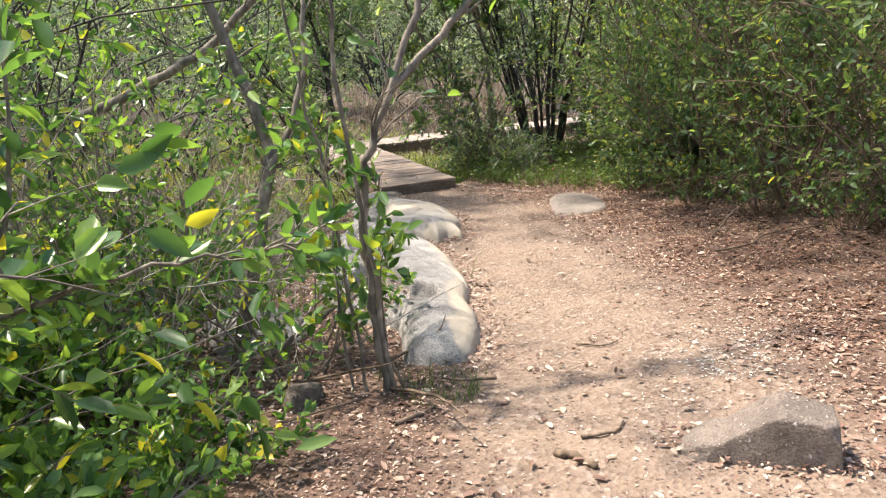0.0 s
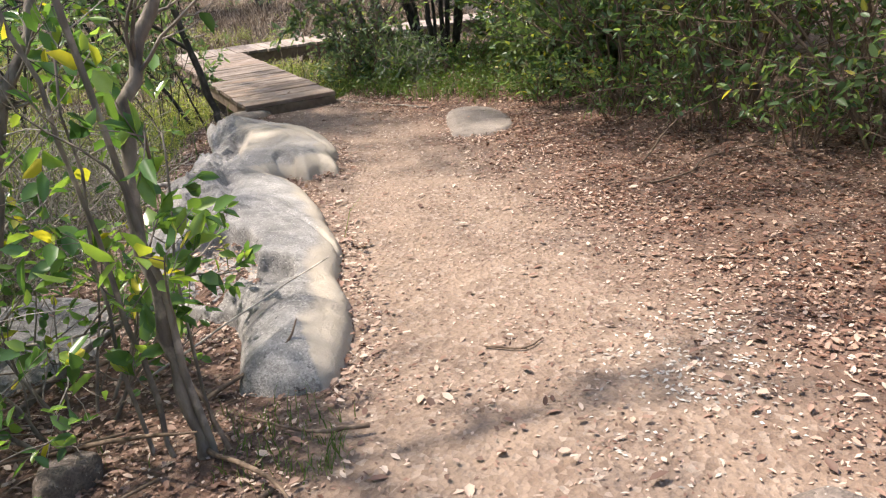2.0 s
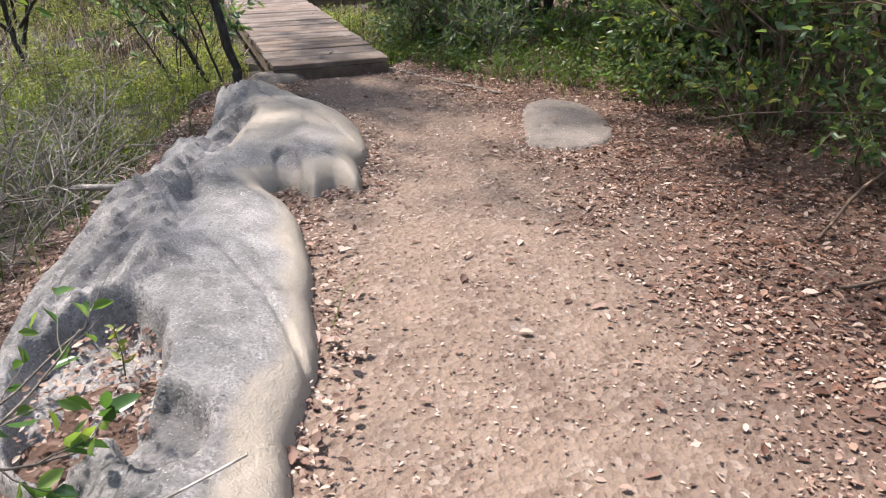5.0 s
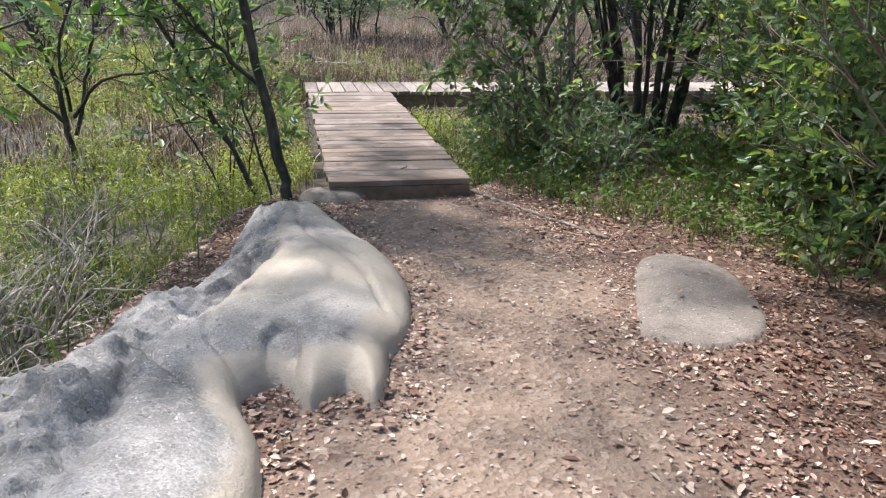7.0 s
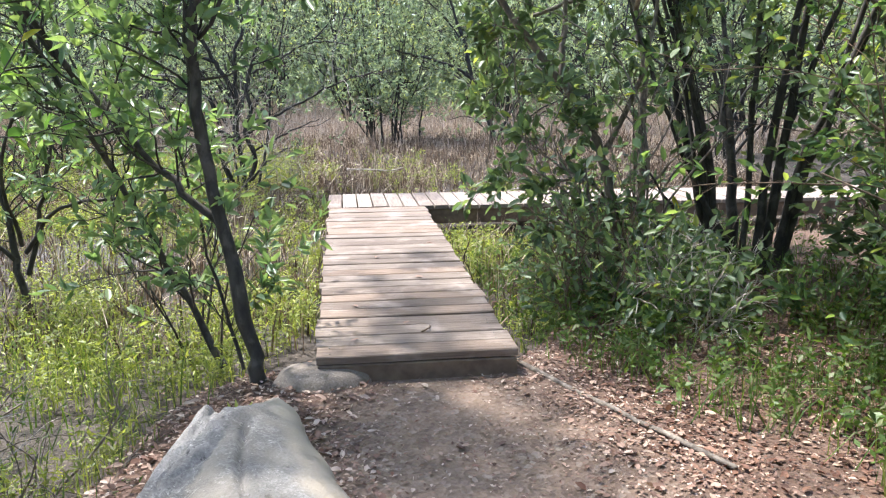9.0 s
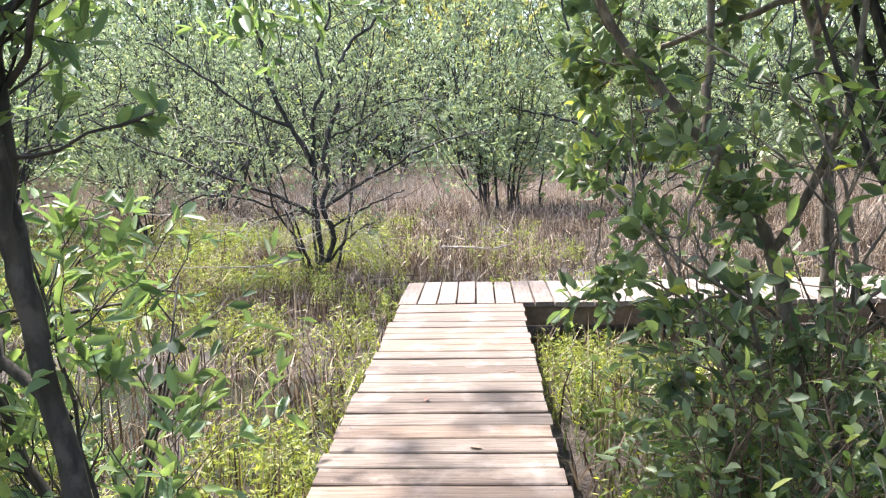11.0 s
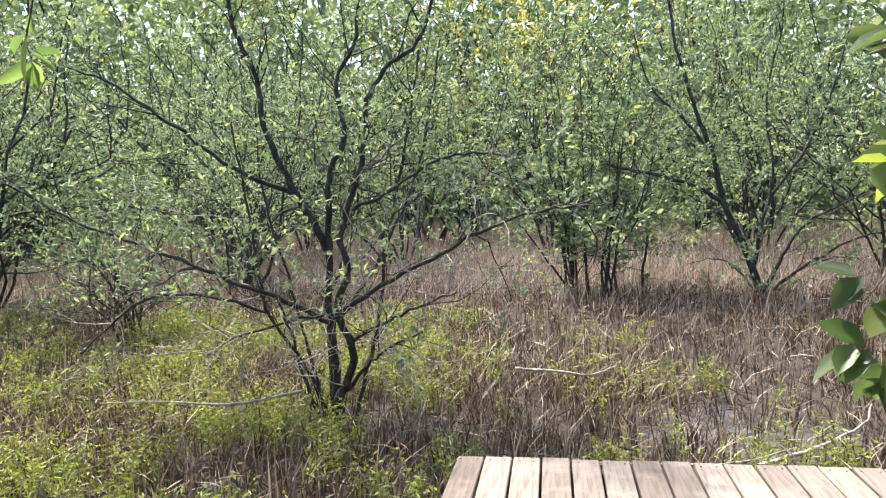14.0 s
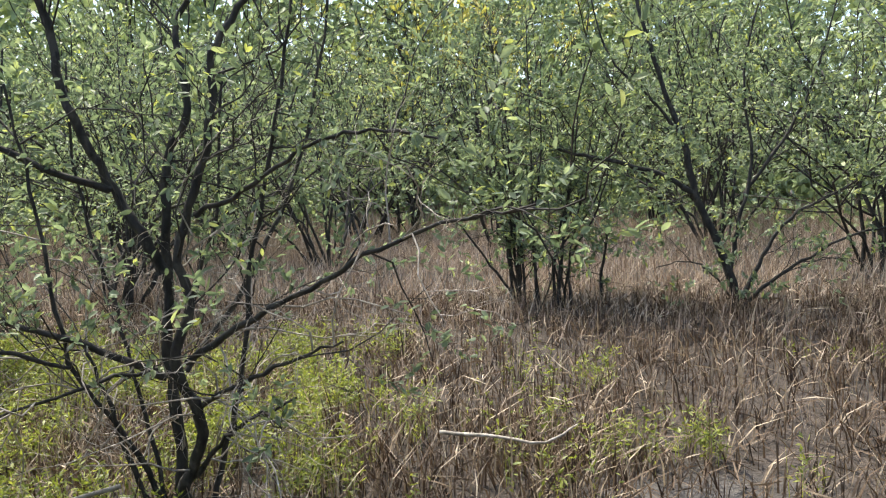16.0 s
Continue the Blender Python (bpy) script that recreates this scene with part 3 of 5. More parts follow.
def box_mesh(name, lo, hi, material, ease=0.006):
    bm = bmesh.new()
    bmesh.ops.create_cube(bm, size=1)
    for v in bm.verts:
        v.co = Vector([l + (h - l) * (c + 0.5) for l, h, c in zip(lo, hi, v.co)])
    bmesh.ops.bevel(bm, geom=bm.edges[:], offset=ease, segments=1, affect="EDGES")
    me = bpy.data.meshes.new(name)
    bm.to_mesh(me)
    bm.free()
    me.materials.append(material)
    return me


walkway = thing("boardwalk", (0, 0, 0), "weathered wooden boardwalk with a right-angled bend over the marsh", "boardwalk")
screws = Acc()


def screw(x, y, z):
    a = np.arange(6) * np.pi / 3
    top = np.stack([x + 0.0045 * np.cos(a), y + 0.0045 * np.sin(a), np.full(6, z + 0.001)], 1)
    low = top - np.array([0, 0, 0.004])
    screws.add(np.vstack([top, low]), np.array([[i, (i + 1) % 6, 6 + (i + 1) % 6, 6 + i] for i in range(6)]))
    screws.f.append(np.array([[screws.n - 12 + i for i in range(6)]], np.int32))


screw(0, 0, 0)
screw_mesh = screws.mesh("screw", STEEL, False)
screws = Acc()
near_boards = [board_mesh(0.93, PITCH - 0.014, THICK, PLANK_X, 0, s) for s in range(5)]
for i in range(28):
    o = part("board", near_boards[i % 5], walkway)
    y = (i + 0.5) * PITCH
    cx = 0.455 + 0.0027 * y + R.uniform(-0.008, 0.008)
    o.matrix_local = pose(cx, y, R.uniform(-0.004, 0.004), R.uniform(-1.2, 1.2), 0, R.uniform(-0.35, 0.35))
    for sx in (-0.4, 0.4):
        for sy in (-0.04, 0.04):
            part("screw", screw_mesh, o).location = (sx + R.uniform(-0.006, 0.006), sy + R.uniform(-0.008, 0.008), 0.0)
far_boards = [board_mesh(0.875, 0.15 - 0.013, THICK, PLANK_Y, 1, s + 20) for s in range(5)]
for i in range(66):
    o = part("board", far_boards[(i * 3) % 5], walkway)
    x = -0.02 + (i + 0.5) * 0.15
    o.matrix_local = pose(x, 4.5625 + R.uniform(-0.006, 0.006), R.uniform(-0.003, 0.003), 0, R.uniform(-0.6, 0.6), R.uniform(-0.4, 0.4))
    for sy in (-0.385, 0.385):
        for sx in (-0.04, 0.04):
            screw(x + sx + R.uniform(-0.006, 0.006), 4.5625 + sy + R.uniform(-0.008, 0.008), 0.003)
tagged(part("screw_heads", screws.mesh("screw_heads", STEEL, False), walkway, "dull steel screw heads"), kind="stuff")
for x in (0.05, 0.86):
    part("beam", box_mesh("beam", (x - 0.03, 0.03, -0.185), (x + 0.03, 4.12, -0.041), BEAM), walkway)
for y in (4.17, 4.94):
    part("beam", box_mesh("beam", (0.0, y - 0.03, -0.185), (9.86, y + 0.03, -0.041), BEAM), walkway)
part("end_board", box_mesh("end_board", (0.0, 0.004, -0.2), (0.915, 0.028, -0.04), BEAM), walkway, "dark board closing the end")
for x, y in [(0.12, 1.4), (0.79, 1.4), (0.12, 2.8), (0.79, 2.8)] + [(q, y) for q in (0.3, 2.1, 3.9, 5.7, 7.5, 9.3) for y in (4.25, 4.86)]:
    part("post", box_mesh("post", (x - 0.045, y - 0.045, -0.7), (x + 0.045, y + 0.045, -0.19), BEAM), walkway)

# ---- trees and bushes ----


def along(pts, s):
    f = s * (len(pts) - 1)
    i = min(int(f), len(pts) - 2)
    return pts[i] * (1 - (f - i)) + pts[i + 1] * (f - i), unit(pts[i + 1] - pts[i])


def shaped_tree(name, place, limbs, bark, leaf, label, category, seed, leaf_size=(0.05, 0.018), twigs=1.0, twig_len=0.4, level=1, leafy=9, start=0.3, keep=None, droop=0.2, up=0.06):
    """A tree whose main limbs follow given lines; twigs and leaves grow from them."""
    rng = np.random.default_rng(seed)
    top = thing(name, place, label, category)
    twig, spots = Acc(), []
    inside = None if keep is None else (lambda p: bool(keep(p[None])[0]))
    for n, (line, r0, r1) in enumerate(limbs):
        pts = smooth_line(line, 5)
        pts[1:-1] += rng.normal(0, 0.006 + r0 * 0.06, (len(pts) - 2, 3))
        a = Acc()
        tube(a, pts, r0, r1, 8 if r0 > 0.02 else 6, 0.1)
        part("trunk" if n == 0 else "limb", a.mesh("limb", bark), top)
        length = np.linalg.norm(np.diff(pts, axis=0), axis=1).sum()
        for _ in range(int(length * 7 * twigs)):
            q, d = along(pts, rng.uniform(start if n < 2 else 0.12, 1.0))
            grow(twig, spots, q, turned(d, rng.uniform(0.5, 1.2), rng), twig_len * rng.uniform(0.5, 1.2), 0.3 * min(r0, 0.02), level, rng, 0.16 + 0.07 * level, up, 3, 0.8, 4, leafy, inside)
    tagged(part("branchwork", twig.mesh("branchwork", bark), top), kind="stuff")
    part("crown", crown("crown", spots, leaf_size[0], leaf_size[1], leaf, droop, leaf_size[0] < 0.045, keep=keep, place=place), top)
    return top


def bush(name, place, label, category, seed, stems, height, spread, bark, leaf, leaf_size, level=2, kids=4, leafy=8, radius=0.014, up=0.05, lean=(0, 0), keep=None, group="", simple=False, foot=0.15, droop=0.3, low=0.3, bend=0.14):
    """A many-stemmed bush or small tree."""
    rng = np.random.default_rng(seed)
    top = thing(name, place, label, category, group)
    spots, rest = [], Acc()
    off = np.array(place)
    inside = None if keep is None else (lambda p: keep(p + off))
    for s in range(stems):
        a = rng.uniform(0, 2 * np.pi)
        d = np.array([math.cos(a) * spread * rng.uniform(0.2, 1) + lean[0], math.sin(a) * spread * rng.uniform(0.2, 1) + lean[1], 1.0])
        w = Acc()
        grow(w, spots, (math.cos(a) * foot * rng.uniform(0.2, 1), math.sin(a) * foot * rng.uniform(0.2, 1), -0.06), d, height * rng.uniform(0.65, 1.1), radius * rng.uniform(0.6, 1.2), level, rng, bend, up, kids, 0.75, 6, leafy, inside, low, rest)
        if w.v:
            part("stem", w.mesh("stem", bark), top)
    tagged(part("branchwork", rest.mesh("branchwork", bark), top), kind="stuff")
    part("crown", crown("crown", spots, leaf_size[0], leaf_size[1], leaf, droop, simple, keep=None if keep is None else (lambda p: np.array([keep(q + off) for q in p])), place=place), top)
    return top


def clear_of_walk(p):
    """Keeps twigs out of the walker's way."""
    mid = np.interp(p[1], [-9, -7, -5.5, -4, -2, 0, 6], [-2.2, -1.3, -0.6, -0.05, 0.5, 0.55, 0.5])
    wide, top = (0.85, 3.0) if p[1] < -0.8 else (0.5, 2.3)
    if p[1] < -0.8 and p[0] > mid and p[2] < 1.7:
        wide = 1.3
    return abs(p[0] - mid) > wide or p[2] > top


# marsh tree that stands alone beyond the bend
T1 = (-1.06, 6.34, -0.3)
t1_limbs = [
    ([(0, 0, 0), (0, 0, 0.2), (-0.02, 0.02, 0.6), (-0.05, 0.05, 1.04), (-0.04, 0.08, 1.4), (-0.05, 0.1, 1.79), (0.07, 0.14, 2.12), (0.0, 0.2, 2.51), (0.14, 0.25, 2.85), (0.2, 0.3, 3.6)], 0.031, 0.008),
    ([(0.02, -0.05, 0), (0.03, -0.05, 0.22), (0.16, -0.1, 0.54), (0.07, -0.15, 0.9), (0.14, -0.13, 1.15), (0.1, -0.12, 1.4), (0.21, -0.1, 1.76), (0.29, -0.1, 2.12), (0.3, -0.1, 2.33), (0.46, -0.05, 2.58), (0.68, 0, 2.78), (0.8, 0.05, 3.4)], 0.028, 0.009),
    ([(-0.05, 0.04, 1.3), (-0.14, 0, 1.5), (-0.29, 0, 1.76), (-0.43, -0.06, 2.12), (-0.48, -0.1, 2.51), (-0.61, -0.15, 2.85), (-0.7, -0.2, 3.5)], 0.027, 0.009),
    ([(-0.27, -0.02, 1.71), (-0.61, -0.2, 1.87), (-1.0, -0.35, 2.19), (-1.33, -0.42, 2.44), (-1.7, -0.5, 2.6)], 0.016, 0.005),
    ([(-0.05, 0, 0.78), (-0.3, -0.15, 0.95), (-0.61, -0.25, 1.08), (-0.97, -0.35, 1.26), (-1.33, -0.42, 1.4), (-1.72, -0.5, 1.58), (-2.1, -0.6, 1.82)], 0.018, 0.005),
    ([(0.1, -0.1, 0.88), (0.47, -0.2, 1.11), (0.82, -0.3, 1.29), (1.08, -0.36, 1.43), (1.45, -0.45, 1.56), (1.75, -0.5, 1.6)], 0.015, 0.004),
    ([(0.18, -0.1, 1.58), (0.47, -0.12, 1.72), (0.75, -0.15, 1.9), (1.04, -0.2, 1.95), (1.35, -0.25, 1.9)], 0.012, 0.004),
    ([(0.14, -0.1, 0.65), (0.39, -0.25, 0.81), (0.68, -0.4, 0.95), (0.95, -0.5, 1.06)], 0.013, 0.004),
    ([(-0.04, -0.05, 0.1), (-0.2, -0.12, 0.5), (-0.43, -0.18, 0.9), (-0.54, -0.2, 1.58), (-0.62, -0.25, 2.2)], 0.015, 0.005),
    ([(-0.43, -0.2, 0.88), (-0.75, -0.4, 1.02), (-1.1, -0.55, 1.03), (-1.34, -0.65, 0.85), (-1.52, -0.7, 0.68)], 0.01, 0.004),
    ([(0.1, -0.05, 0.3), (0.27, -0.15, 0.5), (0.43, -0.25, 0.64), (0.7, -0.35, 0.78)], 0.013, 0.004),
    ([(-0.1, 0.05, 0.05), (-0.3, 0.2, 0.65), (-0.48, 0.3, 1.2), (-0.65, 0.35, 1.75), (-0.7, 0.4, 2.4)], 0.012, 0.005),
    ([(-0.05, 0.1, 0.05), (-0.15, 0.35, 0.8), (0.02, 0.5, 1.5), (0.1, 0.6, 2.4)], 0.014, 0.005),
    ([(0.03, 0.05, 0.8), (0.3, 0.4, 1.3), (0.55, 0.6, 2.0), (0.7, 0.7, 2.9)], 0.014, 0.005),
    ([(-0.05, -0.1, 0.85), (-0.35, -0.45, 0.82), (-0.6, -0.6, 0.72)], 0.01, 0.003),
    ([(0.1, 0.02, 0.0), (0.2, 0.06, 0.35), (0.3, 0.1, 0.8), (0.36, 0.12, 1.3), (0.5, 0.1, 1.9), (0.62, 0.15, 2.7)], 0.016, 0.006),
    ([(-0.08, -0.06, 0.0), (-0.16, -0.12, 0.3), (-0.24, -0.16, 0.62), (-0.34, -0.2, 0.95)], 0.016, 0.006),
]
t1_limbs = [(line, r0 * 1.15, r1 * 1.35) for line, r0, r1 in t1_limbs]
lone = shaped_tree("marsh_tree", T1, t1_limbs, BARK_MARSH, LEAF_MARSH, "dark many-limbed marsh tree with grey-green leaves and bare low twigs", "tree", 3, (0.052, 0.022), 0.52, 0.85, 2, 7, up=0.1, keep=lambda p: p[:, 2] > 0.68 + 0.25 * np.sin(9 * p[:, 0]))
tangle, none = Acc(), []
rng = np.random.default_rng(404)
for k in (0, 1, 4, 5, 7, 8, 9, 10, 14, 15, 16):
    pts = smooth_line(t1_limbs[k][0], 5)
    for _ in range(9):
        q, d = along(pts, rng.uniform(0.1, 0.45 if k < 2 else 1.0))
        if q[2] < 1.5:
            grow(tangle, none, q, turned(d, rng.uniform(0.5, 1.3), rng), rng.uniform(0.35, 0.8), 0.005, 2, rng, 0.32, -0.06, 3, 0.8, 4, 0, None)
tagged(part("twig_tangle", tangle.mesh("twig_tangle", DEAD), lone, "pale bare tangled twigs"), kind="stuff")

# dark tree by the boardwalk's end
shaped_tree("waterside_tree", (-0.27, 0.05, -0.22), [
    ([(0, 0, 0), (-0.02, 0.02, 0.3), (-0.13, 0.08, 0.85), (-0.2, 0.1, 1.35), (-0.22, 0.12, 1.75), (-0.32, 0.15, 2.2), (-0.35, 0.2, 3.0), (-0.25, 0.3, 3.8)], 0.037, 0.014),
    ([(-0.16, 0.1, 1.0), (-0.2, 0.05, 1.5), (-0.12, 0, 2.0), (-0.05, 0.05, 2.6), (0.05, 0.1, 3.3)], 0.026, 0.008),
    ([(-0.12, 0.1, 0.8), (-0.4, 0.2, 1.05), (-0.75, 0.3, 1.45), (-1.1, 0.35, 1.9)], 0.02, 0.006),
    ([(-0.2, 0.35, 0.05), (-0.45, 0.45, 0.55), (-0.75, 0.5, 1.15), (-1.15, 0.55, 1.9), (-1.4, 0.6, 2.6)], 0.02, 0.007),
    ([(-0.1, 0.3, 0.05), (-0.25, 0.4, 0.6), (-0.4, 0.45, 1.3)], 0.01, 0.005),
    ([(-0.22, 0.12, 1.75), (0.02, 0.5, 2.1), (0.1, 0.95, 2.26), (0.0, 1.6, 2.3), (-0.15, 2.2, 2.34)], 0.014, 0.004),
    ([(-0.18, 0.1, 1.6), (0.05, 0.0, 1.95), (0.2, 0.05, 2.12)], 0.01, 0.004),
    ([(-0.3, 0.15, 2.1), (-0.7, 0.0, 2.5), (-1.2, -0.2, 2.9)], 0.014, 0.005),
    # high limbs from here on are unseen, added to shade rock and boardwalk
    ([(-0.33, 0.2, 2.4), (-0.5, 0.8, 2.9), (-0.6, 1.5, 3.3), (-0.5, 2.2, 3.7)], 0.016, 0.005),
    ([(-0.33, 0.2, 2.7), (-0.1, 0.6, 3.2), (0.1, 1.1, 3.6), (0.4, 1.6, 3.9)], 0.016, 0.005),
    ([(-0.33, 0.2, 2.6), (-0.8, 0.5, 3.2), (-1.2, 1.0, 3.7)], 0.014, 0.005),
    ([(-0.33, 0.2, 2.5), (-0.7, -0.3, 3.0), (-1.0, -0.8, 3.4), (-1.2, -1.4, 3.7)], 0.016, 0.005),
    ([(-0.33, 0.2, 2.8), (-0.3, -0.4, 3.3), (-0.4, -1.0, 3.7), (-0.6, -1.6, 3.9)], 0.016, 0.005),
    ([(-0.75, 0.3, 1.45), (-1.2, -0.1, 2.3), (-1.6, -0.5, 2.9), (-1.9, -0.9, 3.3)], 0.014, 0.005),
    ([(-0.34, 0.2, 2.9), (-0.9, 0.2, 3.4), (-1.5, 0.3, 3.8), (-2.1, 0.3, 4.1)], 0.016, 0.005),
    ([(-0.33, 0.2, 2.7), (-0.9, -0.5, 3.3), (-1.5, -1.2, 3.7), (-2.0, -1.9, 4.0)], 0.016, 0.005),
], BARK_DARK, LEAF_LANCE, "dark slender tree with lance-shaped leaves beside the boardwalk", "tree", 5, (0.085, 0.03), 1.7, 0.45, 1, 9, 0.4)
bush("willow_sapling", (-0.62, 0.85, -0.36), "grey-green sapling with lance-shaped leaves in the marsh", "sapling", 8, 5, 1.25, 0.35, BARK_DARK, LEAF_GREY, (0.1, 0.037), 1, 5, 8, 0.009)
shaped_tree("small_marsh_tree", (-1.98, 2.0, -0.36), [
    ([(0, 0, 0), (-0.05, 0, 0.4), (-0.1, 0.05, 0.8), (-0.3, 0.1, 1.3), (-0.5, 0.2, 2.2)], 0.03, 0.008),
    ([(0.02, 0, 0.3), (0.15, 0, 0.75), (0.25, 0, 1.2), (0.2, 0.1, 2.0)], 0.02, 0.006),
    ([(0.02, 0, 0.45), (0.3, -0.1, 0.75), (0.75, -0.2, 0.85), (1.1, -0.25, 0.9)], 0.016, 0.005),
    ([(-0.05, 0, 0.4), (-0.4, -0.1, 0.8), (-0.8, -0.1, 1.2), (-1.2, 0, 1.9)], 0.018, 0.006),
    ([(0, 0, 0.5), (0.05, -0.3, 1.0), (0.3, -0.5, 1.6), (0.5, -0.6, 2.3)], 0.016, 0.005),
], BARK_DARK, LEAF_LANCE, "small spreading marsh tree with grey-green leaves", "tree", 9, (0.075, 0.022), 0.8, 0.42, 1, 8)

# clump of dark stems between the path and the far boardwalk
clump_limbs = []
rng = np.random.default_rng(12)
for k in range(15):
    a, sp = rng.uniform(0, 6.28), rng.uniform(0.1, 0.42)
    x0, y0 = 0.22 * math.cos(a), 0.2 * math.sin(a)
    h = rng.uniform(2.6, 4.2)
    clump_limbs.append(([(x0, y0, 0), (x0 * 1.6 + rng.normal(0, 0.05), y0 * 1.6, h * 0.25), (x0 * 2.2 + sp * math.cos(a) * 0.7, y0 * 2 + sp * math.sin(a) * 0.7, h * 0.55), (x0 * 3 + sp * math.cos(a) * 1.6, y0 * 3 + sp * math.sin(a) * 1.5, h)], rng.uniform(0.022, 0.05), 0.01))
clump_limbs += [([(0.0, 0, 0.1), (-0.3, -0.1, 0.5), (-0.7, -0.15, 1.2), (-1.05, -0.2, 2.0)], 0.03, 0.008), ([(-0.1, 0, 0.2), (-0.5, -0.2, 0.45), (-0.9, -0.3, 0.9)], 0.018, 0.006)]
shaped_tree("stem_clump", (2.95, 1.7, -0.22), clump_limbs, BARK_DARK, LEAF_GREY, "clump of dark upright stems with glossy leaves", "tree", 14, (0.075, 0.033), 0.5, 0.45, 1, 9, 0.35, lambda p: p[:, 2] > 1.75 + 0.5 * np.sin(5 * p[:, 0]))
bush("overhanging_bush", (1.95, 1.5, -0.2), "broad-leaved green bush leaning over the boardwalk", "bush", 16, 6, 1.5, 0.4, BARK_GREY, LEAF_GREY, (0.085, 0.046), 2, 4, 5, 0.016, 0.02, (-0.06, 0.0), clear_of_walk)
bush("shade_bush", (2.15, 2.3, -0.3), "dense leafy bush beside the boardwalk", "bush", 18, 6, 0.65, 0.6, BARK_DARK, LEAF_GREY, (0.07, 0.03), 2, 5, 9, 0.013, 0.02, (-0.1, 0), clear_of_walk, low=0.15)

BEND = (2.12, 1.9, -0.22)
shaped_tree("bending_tree", BEND, [
    ([(0, 0, 0), (-0.08, 0, 0.5), (-0.19, 0, 0.94), (-0.4, -0.02, 1.3), (-0.67, -0.04, 1.62), (-0.95, -0.05, 2.0), (-1.1, -0.1, 2.5), (-1.1, -0.1, 3.1)], 0.038, 0.015),
    ([(-0.5, -0.03, 1.45), (-0.45, 0.1, 2.0), (-0.5, 0.2, 2.6), (-0.4, 0.3, 3.4)], 0.022, 0.008),
    ([(-0.2, 0, 0.9), (0.0, -0.15, 1.4), (0.1, -0.2, 2.1), (0.0, -0.3, 3.0)], 0.022, 0.008),
    ([(0.25, 0.2, 2.15), (-0.3, 0.32, 1.98), (-0.7, 0.37, 1.86), (-1.04, 0.4, 1.8)], 0.017, 0.013),
    ([(-0.45, -0.02, 1.35), (-0.68, 0.35, 1.58), (-0.82, 0.55, 1.3), (-0.86, 0.62, 0.95), (-0.86, 0.66, 0.6)], 0.009, 0.003),
    ([(-0.6, 0.0, 1.55), (-0.75, 0.5, 1.85), (-0.88, 0.75, 1.65), (-0.9, 0.8, 1.2)], 0.009, 0.003),
    ([(-0.3, 0, 1.15), (-0.5, 0.4, 1.2), (-0.65, 0.6, 0.95), (-0.7, 0.7, 0.55)], 0.009, 0.003),
    ([(-0.7, 0.37, 1.86), (-0.85, 0.6, 1.7), (-0.88, 0.68, 1.4), (-0.86, 0.7, 1.15)], 0.008, 0.003),
    ([(-0.12, -0.02, 0.6), (-0.4, -0.3, 0.8), (-0.65, -0.45, 0.75), (-0.8, -0.5, 0.5)], 0.01, 0.003),
    ([(-0.4, -0.02, 1.3), (-0.55, -0.35, 1.35), (-0.7, -0.5, 1.1), (-0.75, -0.55, 0.8)], 0.009, 0.003),
    # next five limbs: unseen upper crown, added to shade the undergrowth
    ([(-1.1, -0.1, 2.5), (-0.8, 0.2, 2.9), (-0.5, 0.5, 3.2), (-0.2, 0.7, 3.4)], 0.014, 0.005),
    ([(-1.1, -0.1, 2.6), (-1.4, 0.2, 2.9), (-1.7, 0.5, 3.1), (-1.9, 0.9, 3.2)], 0.014, 0.005),
    ([(-1.1, -0.1, 2.7), (-0.8, -0.4, 3.0), (-0.4, -0.6, 3.2), (0.1, -0.7, 3.3)], 0.014, 0.005),
    ([(-1.0, -0.08, 2.2), (-0.6, 0.1, 2.6), (-0.2, 0.1, 2.8), (0.3, 0.1, 2.9)], 0.014, 0.005),
    ([(-1.1, -0.1, 2.9), (-1.2, 0.3, 3.2), (-1.1, 0.8, 3.5), (-0.8, 1.3, 3.6)], 0.014, 0.005),
    ([(-0.85, -0.05, 1.85), (-1.05, 0.3, 2.2), (-1.15, 0.8, 2.3), (-1.2, 1.2, 2.15)], 0.01, 0.003),
], BARK_GREY, LEAF_GREY, "grey bending tree with broad leaves over the boardwalk", "tree", 19, (0.1, 0.05), 1.15, 0.2, 1, 4, 0.3, lambda p: np.array([clear_of_walk(q + np.array(BEND)) for q in p]), 0.3)

# added tree: its unseen high crown shades the boardwalk and the undergrowth
shaped_tree("shade_canopy_tree", (2.7, 3.1, tz(2.7, 3.1)), [
    ([(0, 0, -0.05), (0.02, 0, 1.0), (-0.05, 0.02, 2.0), (-0.3, 0.0, 2.8), (-0.6, -0.1, 3.6)], 0.045, 0.02),
    ([(-0.15, 0, 2.4), (-1.0, -0.4, 3.0), (-1.8, -0.9, 3.2), (-2.6, -1.5, 3.4)], 0.026, 0.008),
    ([(-0.2, 0, 2.6), (-1.0, 0.1, 3.1), (-2.0, 0.1, 3.3), (-3.0, 0.0, 3.5)], 0.026, 0.008),
    ([(-0.1, 0, 2.3), (-0.6, -0.8, 2.9), (-1.3, -1.5, 3.1), (-1.9, -2.2, 3.3)], 0.026, 0.008),
    ([(-0.3, 0, 2.8), (-1.2, -0.6, 3.4), (-2.2, -0.7, 3.6), (-3.3, -1.0, 3.8)], 0.024, 0.008),
    ([(-0.1, 0, 2.2), (-0.3, -1.0, 2.9), (-0.8, -1.9, 3.1), (-1.4, -2.6, 3.4)], 0.024, 0.008),
], BARK_GREY, LEAF_GREY, "grey tree added to shade the boardwalk, its high crown out of view", "tree", 20, (0.1, 0.048), 1.5, 0.5, 1, 8, 0.6)

